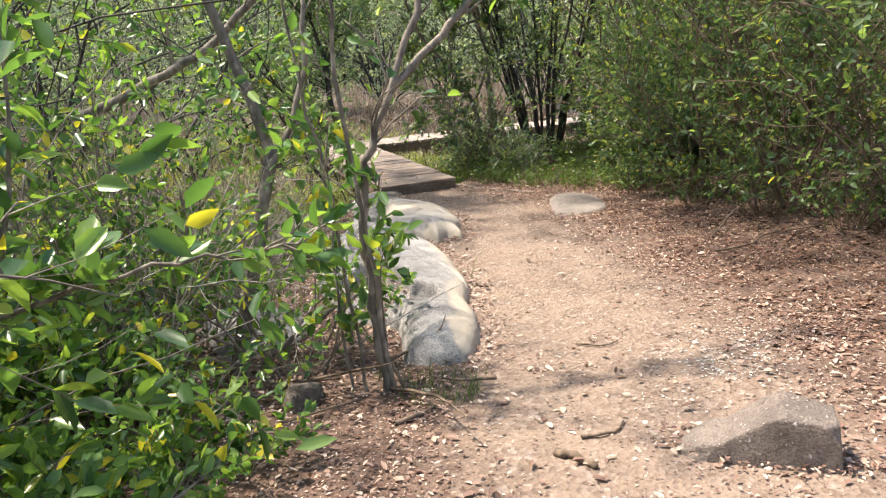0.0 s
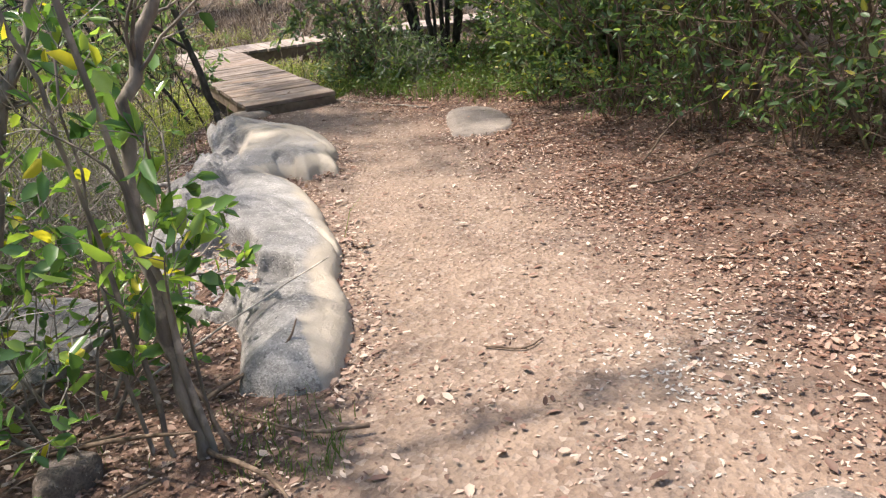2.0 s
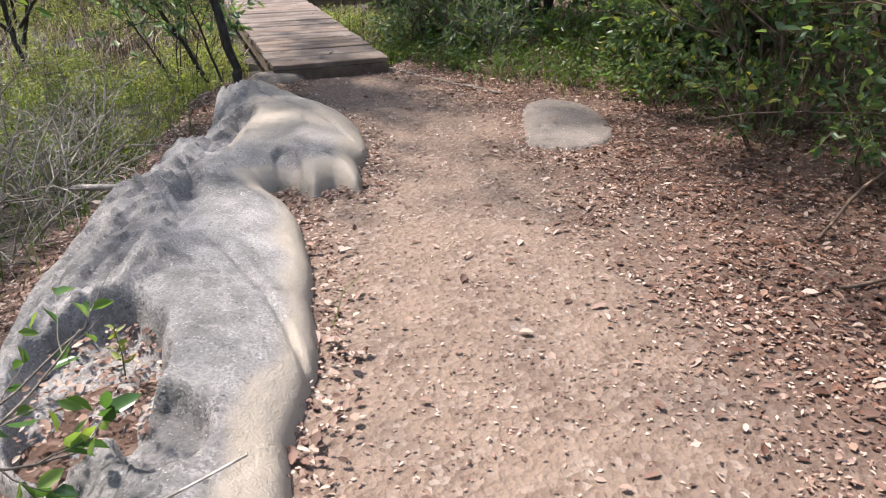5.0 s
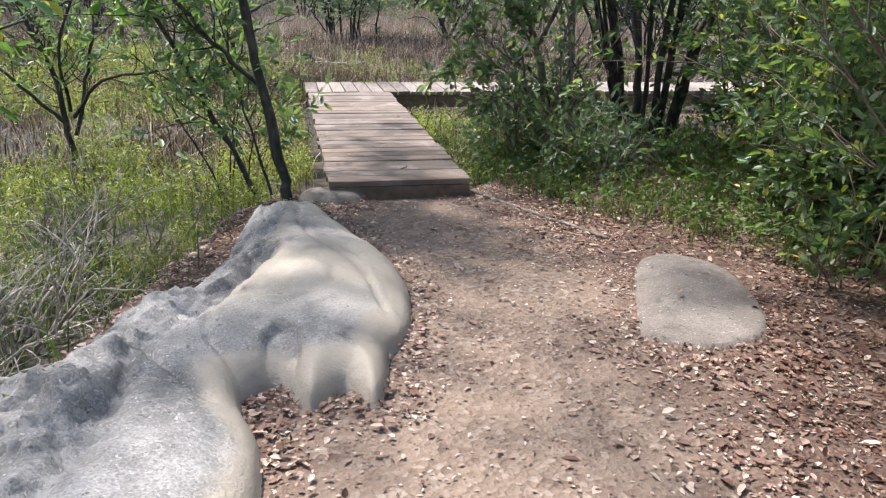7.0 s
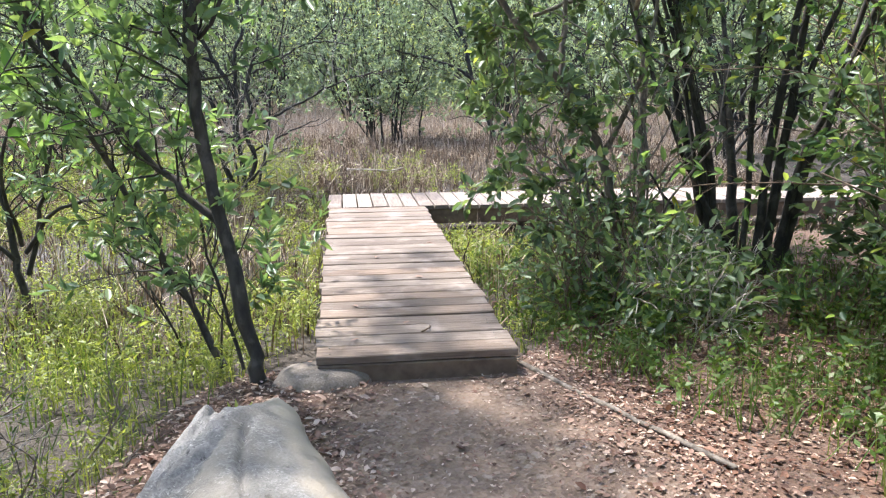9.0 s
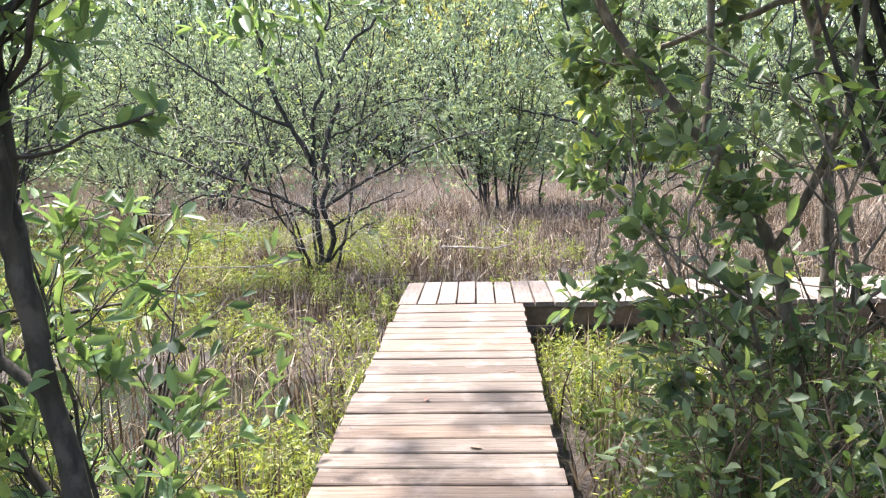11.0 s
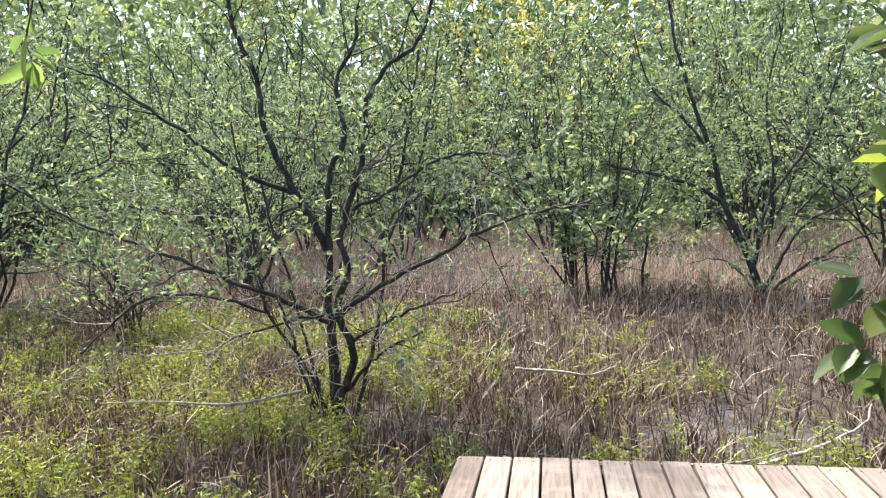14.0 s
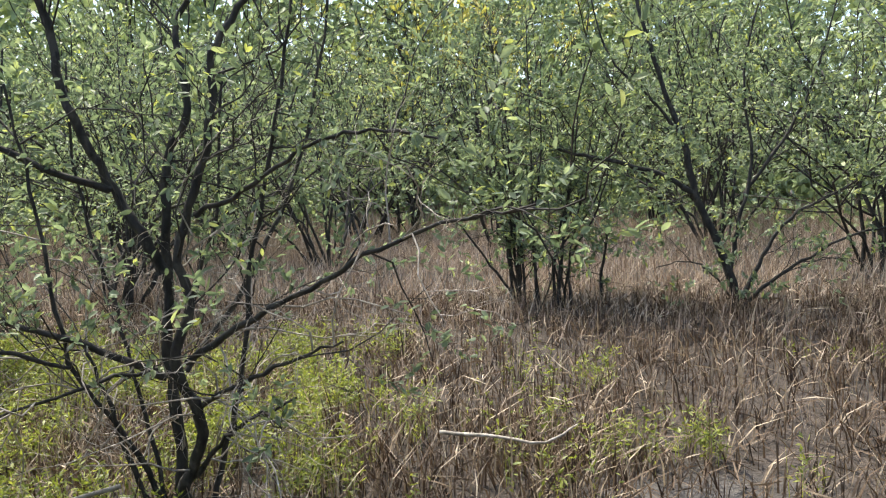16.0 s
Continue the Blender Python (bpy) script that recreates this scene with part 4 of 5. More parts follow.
# undergrowth between the boardwalk and the clump of stems
for n, (x, y, h) in enumerate([(1.5, 0.75, 0.6), (1.95, 0.5, 0.5), (1.75, 1.35, 0.75), (2.3, 1.1, 0.5)]):
    bush("bare_shrub", (x, y, tz(x, y)), "tangled grey bare shrub with few leaves", "bush", 280 + n, 14, h, 0.75, DEAD if n % 2 else TWIG, LEAF_GREY, (0.07, 0.032), 2, 4, 2, 0.008, 0.0, (-0.05, 0), clear_of_walk, "bare shrubs", low=0.1, bend=0.22)
for n, (x, y, h) in enumerate([(3.55, 0.35, 0.95), (4.0, 0.85, 1.3), (3.0, -0.65, 0.6), (4.3, 0.0, 1.4), (3.25, -1.1, 0.8)]):
    bush("waterside_bush", (x, y, tz(x, y)), "grey-green broad-leaved bush reaching to the ground", "bush", 300 + n, 12, h, 0.7, TWIG, LEAF_GREY, (0.095, 0.045), 2, 5, 8, 0.01, 0.0, (-0.08, -0.05), clear_of_walk, "waterside bushes", low=0.1)

# bushes along the path's right side
rng = np.random.default_rng(30)
hedge = []
for n, (x, y, h) in enumerate([(3.35, -0.5, 1.5), (3.2, -1.6, 1.2), (2.65, -2.5, 1.9), (2.65, -3.6, 2.2), (2.7, -4.7, 2.2), (2.5, -5.9, 2.0)]):
    hedge.append(bush("hedge_bush", (x, y, tz(x, y)), "tangled green bush with thin bare stems over leaf litter", "bush", 31 + n, 13, h, 0.62, TWIG, LEAF_HEDGE, (0.068, 0.032), 2, 5, 8, 0.011, 0.0, (-0.04, 0), clear_of_walk, "bushes beside the path", low=0.12))
for n, (x, y) in enumerate([(4.5, -0.5), (4.2, -2.0), (4.3, -3.6), (4.2, -5.2), (5.6, 0.3), (5.8, -1.5), (5.9, -3.4), (5.6, -6.5), (3.9, -6.9), (5.2, 0.6), (6.6, 1.4)]):
    s = rng.uniform(1.15, 1.5)
    o = copy_thing(hedge[(n * 5 + 2) % 6], pose(x, y, tz(x, y), 0, 0, rng.uniform(0, 360)))
    o.scale = (s, s, s)

for n, (x, y, h) in enumerate([(3.6, -2.6, 4.2), (3.5, -5.0, 4.2), (3.2, -7.2, 4.0), (4.6, 0.9, 3.6), (4.2, -0.8, 3.8)]):
    bush("hedge_tree", (x, y, tz(x, y)), "many-stemmed green tree rising behind the bushes", "tree", 40 + n, 7, h, 0.45, TWIG, LEAF_SUNNY, (0.085, 0.04), 2, 5, 7, 0.022, 0.03, (-0.15, 0.05), clear_of_walk, "trees behind the bushes", low=0.3)

for n, (x, y, h) in enumerate([(2.45, -1.2, 0.35), (2.25, -1.9, 0.55), (2.35, -2.7, 0.6), (2.35, -3.5, 0.65), (2.45, -4.3, 0.6), (2.5, -5.2, 0.6), (2.7, 0.4, 0.35), (1.75, 0.55, 0.3), (1.6, 1.0, 0.3), (2.2, 0.95, 0.35), (1.75, 1.8, 0.4)]):
    bush("low_bush", (x, y, tz(x, y)), "low dark green bush at the edge of the leaf litter", "bush", 240 + n, 12, h, 0.8, TWIG, LEAF_HEDGE, (0.055, 0.026), 1, 5, 9, 0.006, 0.0, (0.1, 0), clear_of_walk, "low bushes", low=0.15)

# tree added among the bushes: unseen high limbs shade the litter beside the path
shaped_tree("shade_tree", (3.15, -3.3, tz(3.15, -3.3)), [
    ([(0, 0, -0.05), (-0.1, 0.05, 1.0), (-0.2, 0.1, 2.0), (-0.45, 0.2, 3.0), (-0.6, 0.3, 4.2)], 0.05, 0.02),
    ([(-0.3, 0.15, 2.5), (-1.2, 0.5, 3.6), (-2.2, 1.1, 4.2), (-3.0, 1.9, 4.5)], 0.03, 0.008),
    ([(-0.4, 0.2, 2.9), (-1.0, 1.2, 3.8), (-1.8, 2.3, 4.3), (-2.3, 3.2, 4.5)], 0.028, 0.008),
    ([(-0.25, 0.1, 2.3), (-1.2, -0.3, 3.6), (-2.2, -0.6, 4.2), (-3.2, -0.5, 4.5)], 0.03, 0.008),
    ([(-0.5, 0.25, 3.3), (-1.2, 1.5, 4.0), (-1.7, 2.9, 4.3), (-1.8, 4.0, 4.4)], 0.028, 0.008),
    ([(-0.5, 0.25, 3.2), (-1.6, 1.6, 4.0), (-2.6, 2.5, 4.3), (-3.2, 3.4, 4.5)], 0.028, 0.008),
    ([(-0.45, 0.2, 3.0), (-1.3, 0.3, 4.0), (-2.4, 0.3, 4.4), (-3.4, 0.6, 4.7)], 0.026, 0.008),
    ([(-0.3, 0.1, 2.6), (-0.9, -1.0, 3.7), (-1.9, -1.7, 4.3), (-2.9, -2.0, 4.6)], 0.028, 0.008),
], TWIG, LEAF_SUNNY, "tall green tree added to shade the litter, its crown out of view", "tree", 49, (0.1, 0.05), 1.7, 0.6, 1, 9, 0.6)

# bushes and saplings on the left bank
for n, (x, y, h) in enumerate([(-2.5, -5.75, 0.5), (-2.75, -5.1, 0.55), (-2.2, -5.95, 0.3), (-2.95, -5.75, 0.6), (-2.55, -6.25, 0.35)]):
    bush("glossy_bush", (x, y, tz(x, y)), "low bush with small bright glossy leaves", "bush", 330 + n, 12, h, 0.75, BARK_GREY, LEAF_BROAD, (0.05, 0.027), 1, 5, 11, 0.006, 0.02, (0.0, 0), clear_of_walk, "glossy bushes", low=0.2)
shaped_tree("leaning_tree", (-1.42, -5.42, 0.0), [
    ([(0, 0, -0.05), (-0.02, 0.02, 0.35), (-0.03, 0.05, 0.75), (0.02, 0.08, 1.08), (0.15, 0.12, 1.35), (0.36, 0.2, 1.8), (0.5, 0.3, 2.6), (0.5, 0.4, 3.8)], 0.022, 0.014),
    ([(0.15, 0.12, 1.35), (0.36, 0.18, 1.52), (0.6, 0.25, 1.72), (0.95, 0.4, 2.2), (1.3, 0.6, 2.9), (1.5, 0.7, 3.6)], 0.02, 0.008),
    ([(0.02, -0.02, -0.05), (-0.02, 0, 0.6), (-0.08, 0.02, 1.3), (-0.1, 0.0, 2.0), (-0.15, 0.1, 2.9)], 0.013, 0.007),
    ([(-0.08, 0.05, -0.05), (-0.12, 0.1, 0.6), (-0.2, 0.15, 1.3), (-0.3, 0.2, 2.2)], 0.009, 0.005),
    ([(-0.14, 0.1, -0.05), (-0.16, 0.15, 0.5), (-0.12, 0.2, 1.2)], 0.008, 0.004),
    ([(0.05, 0.1, -0.05), (0.04, 0.15, 0.5), (0.1, 0.25, 0.95)], 0.007, 0.003),
], BARK_GREY, LEAF_BROAD, "slender grey forked tree with climbing leafy stems", "tree", 51, (0.08, 0.043), 0.6, 0.32, 1, 5, 0.3, None, 0.3)
shaped_tree("slanting_tree", (-2.06, -4.83, 0.0), [
    ([(0, 0, -0.05), (0.1, 0.05, 0.35), (0.24, 0.1, 0.75), (0.32, 0.2, 1.1), (0.2, 0.3, 1.6), (0.0, 0.4, 2.3), (-0.2, 0.5, 3.4)], 0.04, 0.018),
    ([(0.3, 0.15, 1.0), (0.5, 0.2, 1.3), (0.6, 0.35, 1.8), (0.6, 0.6, 2.6)], 0.02, 0.008),
    ([(0.1, 0.05, 0.0), (0.4, 0.1, 0.16), (0.8, 0.2, 0.3)], 0.018, 0.008),
    ([(-0.6, 0.8, 1.3), (-0.1, 0.7, 1.5), (0.3, 0.7, 1.75), (0.8, 0.8, 2.3)], 0.03, 0.015),
], BARK_GREY, LEAF_BROAD, "grey slanting tree in the thicket", "tree", 53, (0.068, 0.036), 0.55, 0.45, 1, 7, 0.4, None, 0.3)
shaped_tree("leafy_sapling", (-3.0, -6.5, 0.02), [
    ([(0, 0, -0.05), (0.05, 0.05, 0.5), (0.2, 0.0, 0.85), (0.5, -0.1, 1.0), (0.8, -0.18, 1.06), (1.12, -0.2, 1.06)], 0.013, 0.003),
    ([(0.04, 0.03, 0.0), (-0.1, 0.1, 0.7), (-0.05, 0.0, 1.5), (0.1, -0.1, 2.0)], 0.014, 0.005),
    ([(0.0, 0.0, 0.4), (0.25, 0.2, 0.8), (0.4, 0.3, 1.3), (0.45, 0.4, 1.9)], 0.01, 0.004),
], BARK_GREY, LEAF_BROAD, "sapling holding out a branch of yellowing leaves", "sapling", 57, (0.08, 0.042), 2.4, 0.13, 0, 4, 0.35, None, 0.35)
for n, (x, y, h, sz) in enumerate([(-3.3, -6.2, 1.4, 0.11), (-2.85, -5.5, 0.55, 0.085), (-3.7, -4.9, 1.8, 0.1), (-3.0, -4.0, 1.3, 0.06), (-2.75, -6.4, 0.45, 0.07), (-2.35, -4.7, 1.1, 0.06)]):
    bush("thicket_bush", (x, y, tz(x, y)), "bright green broad-leaved bush in dappled light", "bush", 60 + n, 10, h, 0.5, BARK_GREY, LEAF_BROAD, (sz, sz * 0.5), 2, 5, 5, 0.011, 0.0, (0.0, 0), clear_of_walk, "bushes on the left bank", low=0.15)
for n, (x, y, h) in enumerate([(-3.9, -3.1, 4.2), (-3.4, -1.3, 3.4), (-6.2, -5.4, 4.2), (-4.6, -2.2, 4.2), (-5.5, -0.4, 3.4), (-6.3, -3.0, 4.2), (-5.2, -7.2, 3.6)]):
    bush("thicket_tree", (x, y, tz(x, y)), "thin many-stemmed green tree in the thicket", "tree", 70 + n, 7, h, 0.45, BARK_DARK, LEAF_BROAD, (0.09, 0.045), 2, 5, 9, 0.024, 0.03, (0.22, 0.06), clear_of_walk, "thicket trees", low=0.35)

# bare tangle under the thicket
for n, (x, y, h) in enumerate([(-2.5, -5.0, 1.0), (-2.7, -4.5, 1.5), (-2.2, -4.2, 1.3), (-3.1, -5.3, 1.3), (-2.9, -3.3, 1.6), (-1.75, -5.0, 0.7)]):
    bush("bare_bush", (x, y, tz(x, y)), "tangled bare grey bush with few leaves", "bush", 260 + n, 11, h, 0.8, BARK_GREY if n % 2 else DEAD, LEAF_BROAD, (0.055, 0.03), 2, 4, 3, 0.008, 0.0, (0.05, 0), clear_of_walk, "bare bushes", low=0.1)

# leafless scrub behind the rock
for n, (x, y, h) in enumerate([(-1.75, -2.3, 0.75), (-2.1, -3.0, 0.9), (-1.5, -1.4, 0.7), (-2.3, -1.6, 0.9), (-2.9, -2.6, 1.0), (-1.2, -0.6, 0.55)]):
    bush("dry_scrub", (x, y, tz(x, y)), "grey leafless tangled scrub behind the rock", "scrub", 170 + n, 18, h, 0.9, BARK_GREY if n % 2 else DEAD, GRASS, (0.03, 0.01), 2, 5, 2, 0.009, -0.03, (0.0, 0), clear_of_walk, "dry scrub", low=0.1)

# trees across the marsh
rng = np.random.default_rng(85)
stems = []
for k in range(16):
    x0, y0, out, h = rng.uniform(-0.32, 0.4), rng.uniform(-0.25, 0.25), rng.uniform(0.6, 2.4), rng.uniform(1.8, 3.3)
    stems.append(([(x0, y0, -0.05), (x0 * 1.2 + rng.normal(0, 0.05), y0 * 1.2, h * 0.3), (x0 * 1.2 * (1 + 0.4 * out), y0 * 1.6, h * 0.6), (x0 * (1 + out), y0 * 2 + rng.normal(0, 0.2), h)], rng.uniform(0.011, 0.021), 0.006))
stems += [([(0.7, 0.1, -0.05), (0.73, 0.1, 0.5), (0.82, 0.1, 1.0)], 0.025, 0.008), ([(-0.25, -0.1, 0.1), (-0.6, -0.2, 0.6), (-0.9, -0.3, 1.0), (-1.3, -0.35, 1.15)], 0.016, 0.005)]
shaped_tree("marsh_thicket_tree", (0.93, 11.3, tz(0.93, 11.3)), stems, BARK_MARSH, LEAF_MARSH, "dense clump of upright dark stems with grey-green leaves", "tree", 86, (0.07, 0.03), 0.4, 0.7, 2, 8, 0.35, up=0.08)
shaped_tree("arching_marsh_tree", (3.0, 11.0, tz(3.0, 11.0)), [
    ([(0, 0, -0.05), (-0.1, 0, 0.5), (-0.42, 0, 1.22), (-0.55, 0.05, 1.8), (-0.73, 0.1, 2.35), (-0.97, 0.15, 3.2), (-1.1, 0.2, 4.0)], 0.05, 0.014),
    ([(-0.4, 0, 1.2), (-0.75, -0.05, 1.42), (-1.15, -0.1, 1.55), (-1.6, -0.1, 1.66), (-2.0, -0.15, 1.78)], 0.03, 0.014),
    ([(0.05, 0, 0.0), (0.3, -0.1, 0.3), (0.6, -0.2, 0.52), (1.05, -0.3, 0.8), (1.6, -0.4, 0.92)], 0.026, 0.008),
    ([(0.05, 0.05, 0.1), (0.3, 0.1, 0.55), (0.6, 0.15, 0.95), (1.15, 0.2, 1.25), (1.7, 0.25, 1.6)], 0.028, 0.008),
    ([(-0.05, 0.05, 0.4), (0.05, 0.1, 0.95), (0.2, 0.15, 1.55), (0.12, 0.2, 2.5), (0.3, 0.2, 3.4)], 0.026, 0.008),
    ([(-0.55, 0.05, 1.8), (-0.9, 0.1, 2.3), (-1.3, 0.1, 2.7), (-1.5, 0.15, 3.4)], 0.02, 0.007),
    ([(0.1, 0.15, 1.2), (0.6, 0.2, 1.9), (0.9, 0.2, 2.6), (1.1, 0.2, 3.4)], 0.022, 0.007),
    ([(0.0, -0.05, 0.05), (-0.3, -0.2, 0.4), (-0.55, -0.3, 0.55), (-0.9, -0.35, 0.5)], 0.013, 0.004),
], BARK_MARSH, LEAF_MARSH, "marsh tree with dark arching limbs and grey-green leaves", "tree", 87, (0.07, 0.03), 0.62, 0.8, 2, 8, 0.3, up=0.08)
far_kinds = []
for n in range(4):
    far_kinds.append(bush("marsh_bush", (0, 60 + 4 * n, 0.0), "grey-green many-stemmed marsh tree among dry stalks", "tree", 90 + n, 10, 3.0, 0.5, BARK_MARSH, LEAF_MARSH, (0.075, 0.031), 2, 5, 26, 0.028, 0.07, group="marsh trees", simple=True, foot=0.25, low=0.2, bend=0.24))
rng = np.random.default_rng(101)
spots = [(-3.75, 10.8, 0.8, 0), (-4.9, 13.6, 1.05, 2), (-9.3, 12.9, 1.1, 3), (-7.2, 10.3, 1.0, 3), (-2.4, 15.5, 1.15, 1), (5.8, 14.0, 1.15, 2), (-6.4, 8.6, 0.95, 0), (6.6, 9.2, 1.0, 3), (-3.9, 8.4, 0.55, 2), (-9.5, 6.6, 1.1, 1), (-5.6, 4.6, 0.9, 3), (-7.6, 1.8, 1.1, 0), (9.0, 7.6, 1.1, 2), (8.4, 11.5, 1.2, 0)]
while len(spots) < 38:
    a, r = rng.uniform(-1.5, 1.5), rng.uniform(14.5, 22)
    x, y = r * math.sin(a), 1 + r * math.cos(a)
    if all((x - s[0]) ** 2 + (y - s[1]) ** 2 > 3.5 for s in spots):
        spots.append((x, y, rng.uniform(1.1, 1.6), int(rng.integers(4))))
for n, (x, y, s, k) in enumerate(spots):
    m = pose(x, y, tz(x, y), 0, 0, rng.uniform(0, 360))
    if n < 4:
        o = far_kinds[n]
        o.matrix_world = m
    else:
        o = copy_thing(far_kinds[k], m)
    o.scale = (s, s, s * rng.uniform(0.9, 1.15))

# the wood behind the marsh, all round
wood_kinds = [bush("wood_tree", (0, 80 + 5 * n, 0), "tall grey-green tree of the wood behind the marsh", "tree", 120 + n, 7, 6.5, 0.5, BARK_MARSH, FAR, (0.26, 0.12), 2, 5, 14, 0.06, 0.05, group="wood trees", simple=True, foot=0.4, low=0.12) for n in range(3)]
rng = np.random.default_rng(131)
ring = []
while len(ring) < 34:
    a, r = rng.uniform(-math.pi, math.pi), rng.uniform(22, 40)
    x, y = r * math.sin(a), 1 + r * math.cos(a)
    if abs(a) > 1.6:
        x, y = x * 0.55, y * 0.55 - 3
    if all((x - s[0]) ** 2 + (y - s[1]) ** 2 > 5 for s in ring):
        ring.append((x, y))
for n, (x, y) in enumerate(ring):
    m, s = pose(x, y, tz(x, y), 0, 0, rng.uniform(0, 360)), rng.uniform(0.85, 1.3)
    if n < 3:
        o = wood_kinds[n]
        o.matrix_world = m
    else:
        o = copy_thing(wood_kinds[n % 3], m)
    o.scale = (s, s, s)

far_yellow = leaf_material("yellow_leaves", [(0.0, (0.5, 0.44, 0.16)), (1.0, (0.75, 0.68, 0.3))], 0.3, 0.6)
bush("yellow_tree", (0.4, 29.0, -0.1), "tall yellowing tree in the far wood", "tree", 128, 7, 7.5, 0.35, BARK_MARSH, far_yellow, (0.26, 0.12), 2, 5, 14, 0.06, 0.05, simple=True, foot=0.4)

# low growth and far crowns that close the view behind the marsh
rng = np.random.default_rng(151)
acc = Acc()
for count, r0, r1, z0, z1, size in ((30000, 20, 32, 0.0, 2.6, 0.22), (44000, 26, 42, 0.0, 7.0, 0.42), (90000, 34, 50, 0.5, 19.0, 0.85)):
    a, r = rng.uniform(-1.5, 1.5, count), rng.uniform(r0, r1, count)
    a[: count // 8] *= 2.09
    x, y = r * np.sin(a), 1 + r * np.cos(a)
    ok = step(fbm(x, y, 0.35, 3, 61) * 4 + 0.95) > rng.uniform(0, 1, count)
    x, y = x[ok], y[ok]
    z = terrain(x, y) + z0 + (z1 - z0) * rng.uniform(0, 1, len(x)) ** 1.4 * (0.6 + 0.8 * value_noise(x * 0.3, y * 0.3, 5))
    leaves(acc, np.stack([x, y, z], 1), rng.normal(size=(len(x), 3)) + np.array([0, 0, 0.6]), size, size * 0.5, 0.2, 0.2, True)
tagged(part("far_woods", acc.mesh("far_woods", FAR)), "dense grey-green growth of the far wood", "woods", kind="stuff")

# ---- ground cover ----


def scatter(count, x0, x1, y0, y1, chance, rng):
    x, y = rng.uniform(x0, x1, count), rng.uniform(y0, y1, count)
    ok = rng.uniform(0, 1, count) < chance(x, y)
    x, y = x[ok], y[ok]
    return np.stack([x, y, terrain(x, y)], 1)


def off_deck(x, y):
    return ~(((x > -0.06) & (x < 1.0) & (y > -0.02) & (y < 5.05)) | ((x > -0.06) & (y > 4.08) & (y < 5.05)))


rng = np.random.default_rng(200)
on_rock = lambda x, y: np.maximum(np.maximum(outline_distance(x, y, OUTCROP), outline_distance(x, y, FLAT)), outline_distance(x, y, SILL)) > 0.02
p = scatter(270000, -3.6, 3.6, -8.6, 1.6, lambda x, y: land(x, y) * (1 - 0.92 * bare(x, y)) * (0.3 + 0.7 * step(fbm(x, y, 2.2, 3, 8) * 3 + 0.6)) * (~on_rock(x, y) | (((x + 1.12) / 0.2) ** 2 + ((y + 4.05) / 0.36) ** 2 < 1)) * off_deck(x, y) * 0.75, rng)
p[:, 2] += rng.uniform(0.002, 0.018, len(p))
pocket = ((p[:, 0] + 1.12) / 0.2) ** 2 + ((p[:, 1] + 4.05) / 0.36) ** 2 < 1
p[pocket, 2] = rng.uniform(0.03, 0.075, int(pocket.sum()))
acc = Acc()
rim = scatter(44000, -1.3, 0.5, -5.5, -0.2, lambda x, y: np.exp(-((outline_distance(x, y, OUTCROP) + 0.05) / 0.09) ** 2) * (x > np.interp(y, [-6, -3, 0], [-1.1, -0.75, -0.2])) * 0.4, rng)
rim[:, 2] += rng.uniform(0.004, 0.03, len(rim))
heap = scatter(2600, -1.0, 0.1, -7.1, -6.2, lambda x, y: np.exp(-((np.hypot((x + 0.45) * 0.67 - (y + 6.69) * 0.74, 2.3 * ((x + 0.45) * 0.74 + (y + 6.69) * 0.67)) - 0.31) / 0.06) ** 2), rng)
heap[:, 2] += rng.uniform(0.004, 0.035, len(heap))
p = np.concatenate([p, rim, heap])
way = rng.normal(size=(len(p), 3)) * np.array([1, 1, 0.22])
side = p[:, 0] - np.interp(p[:, 1], [-9, -6, -4.5, -3, -1.5, 0.2], [0.4, 0.6, 0.85, 1.1, 1.35, 1.2])
ruddy = rng.uniform(0, 1, len(p)) < 0.08 + 0.85 * step(side / 0.7 + 0.4)
red = Acc()
pick = rng.uniform(0, 1, len(p))
for a, tint in ((acc, ~ruddy), (red, ruddy)):
    for lo, hi, long, wide, coarse in ((0.0, 0.06, 0.052, 0.026, False), (0.06, 0.32, 0.034, 0.018, False), (0.32, 1.0, 0.021, 0.0115, True)):
        k = tint & (pick >= lo) & (pick < hi)
        leaves(a, p[k], way[k], long, wide, 0.15, 0.2, coarse, 2.4)
tagged(part("red_leaf_litter", red.mesh("red_leaf_litter", LEAF_RED)), "fallen red-brown leaves under the bushes", "leaf litter", kind="stuff")
q = scatter(120000, -2.6, 3.0, -9, 0.6, lambda x, y: land(x, y) * ~on_rock(x, y) * off_deck(x, y) * (1 - 0.6 * bare(x, y)) * (0.25 + 0.75 * step(fbm(x, y, 3.1, 3, 28) * 4 + 0.4)), rng)
q[:, 2] += rng.uniform(0.002, 0.008, len(q))
leaves(acc, q, rng.normal(size=(len(q), 3)) * np.array([1, 1, 0.3]), 0.018, 0.009, 0.1, 0.1, True, 2.0)
tagged(part("leaf_litter", acc.mesh("leaf_litter", LEAF_DRY)), "fallen dry red-brown and tan leaves on the soil", "leaf litter", kind="stuff")

acc = Acc()
dry = lambda x, y: (1 - land(x, y)) * off_deck(x, y) * (1 - 0.55 * mud_sheen(x, y)) * (0.3 + 0.7 * step(fbm(x, y, 1.1, 4, 6) * 4 + 0.6))
blades(acc, scatter(125000, -6, 6, 1.0, 11.5, lambda x, y: dry(x, y) * np.where(y > 5.0, 1.0, 0.35) * (0.5 + 0.5 * step(fbm(x, y, 3.0, 3, 66) * 4 + 0.55)), rng), 0.24, 0.011, 0.8)
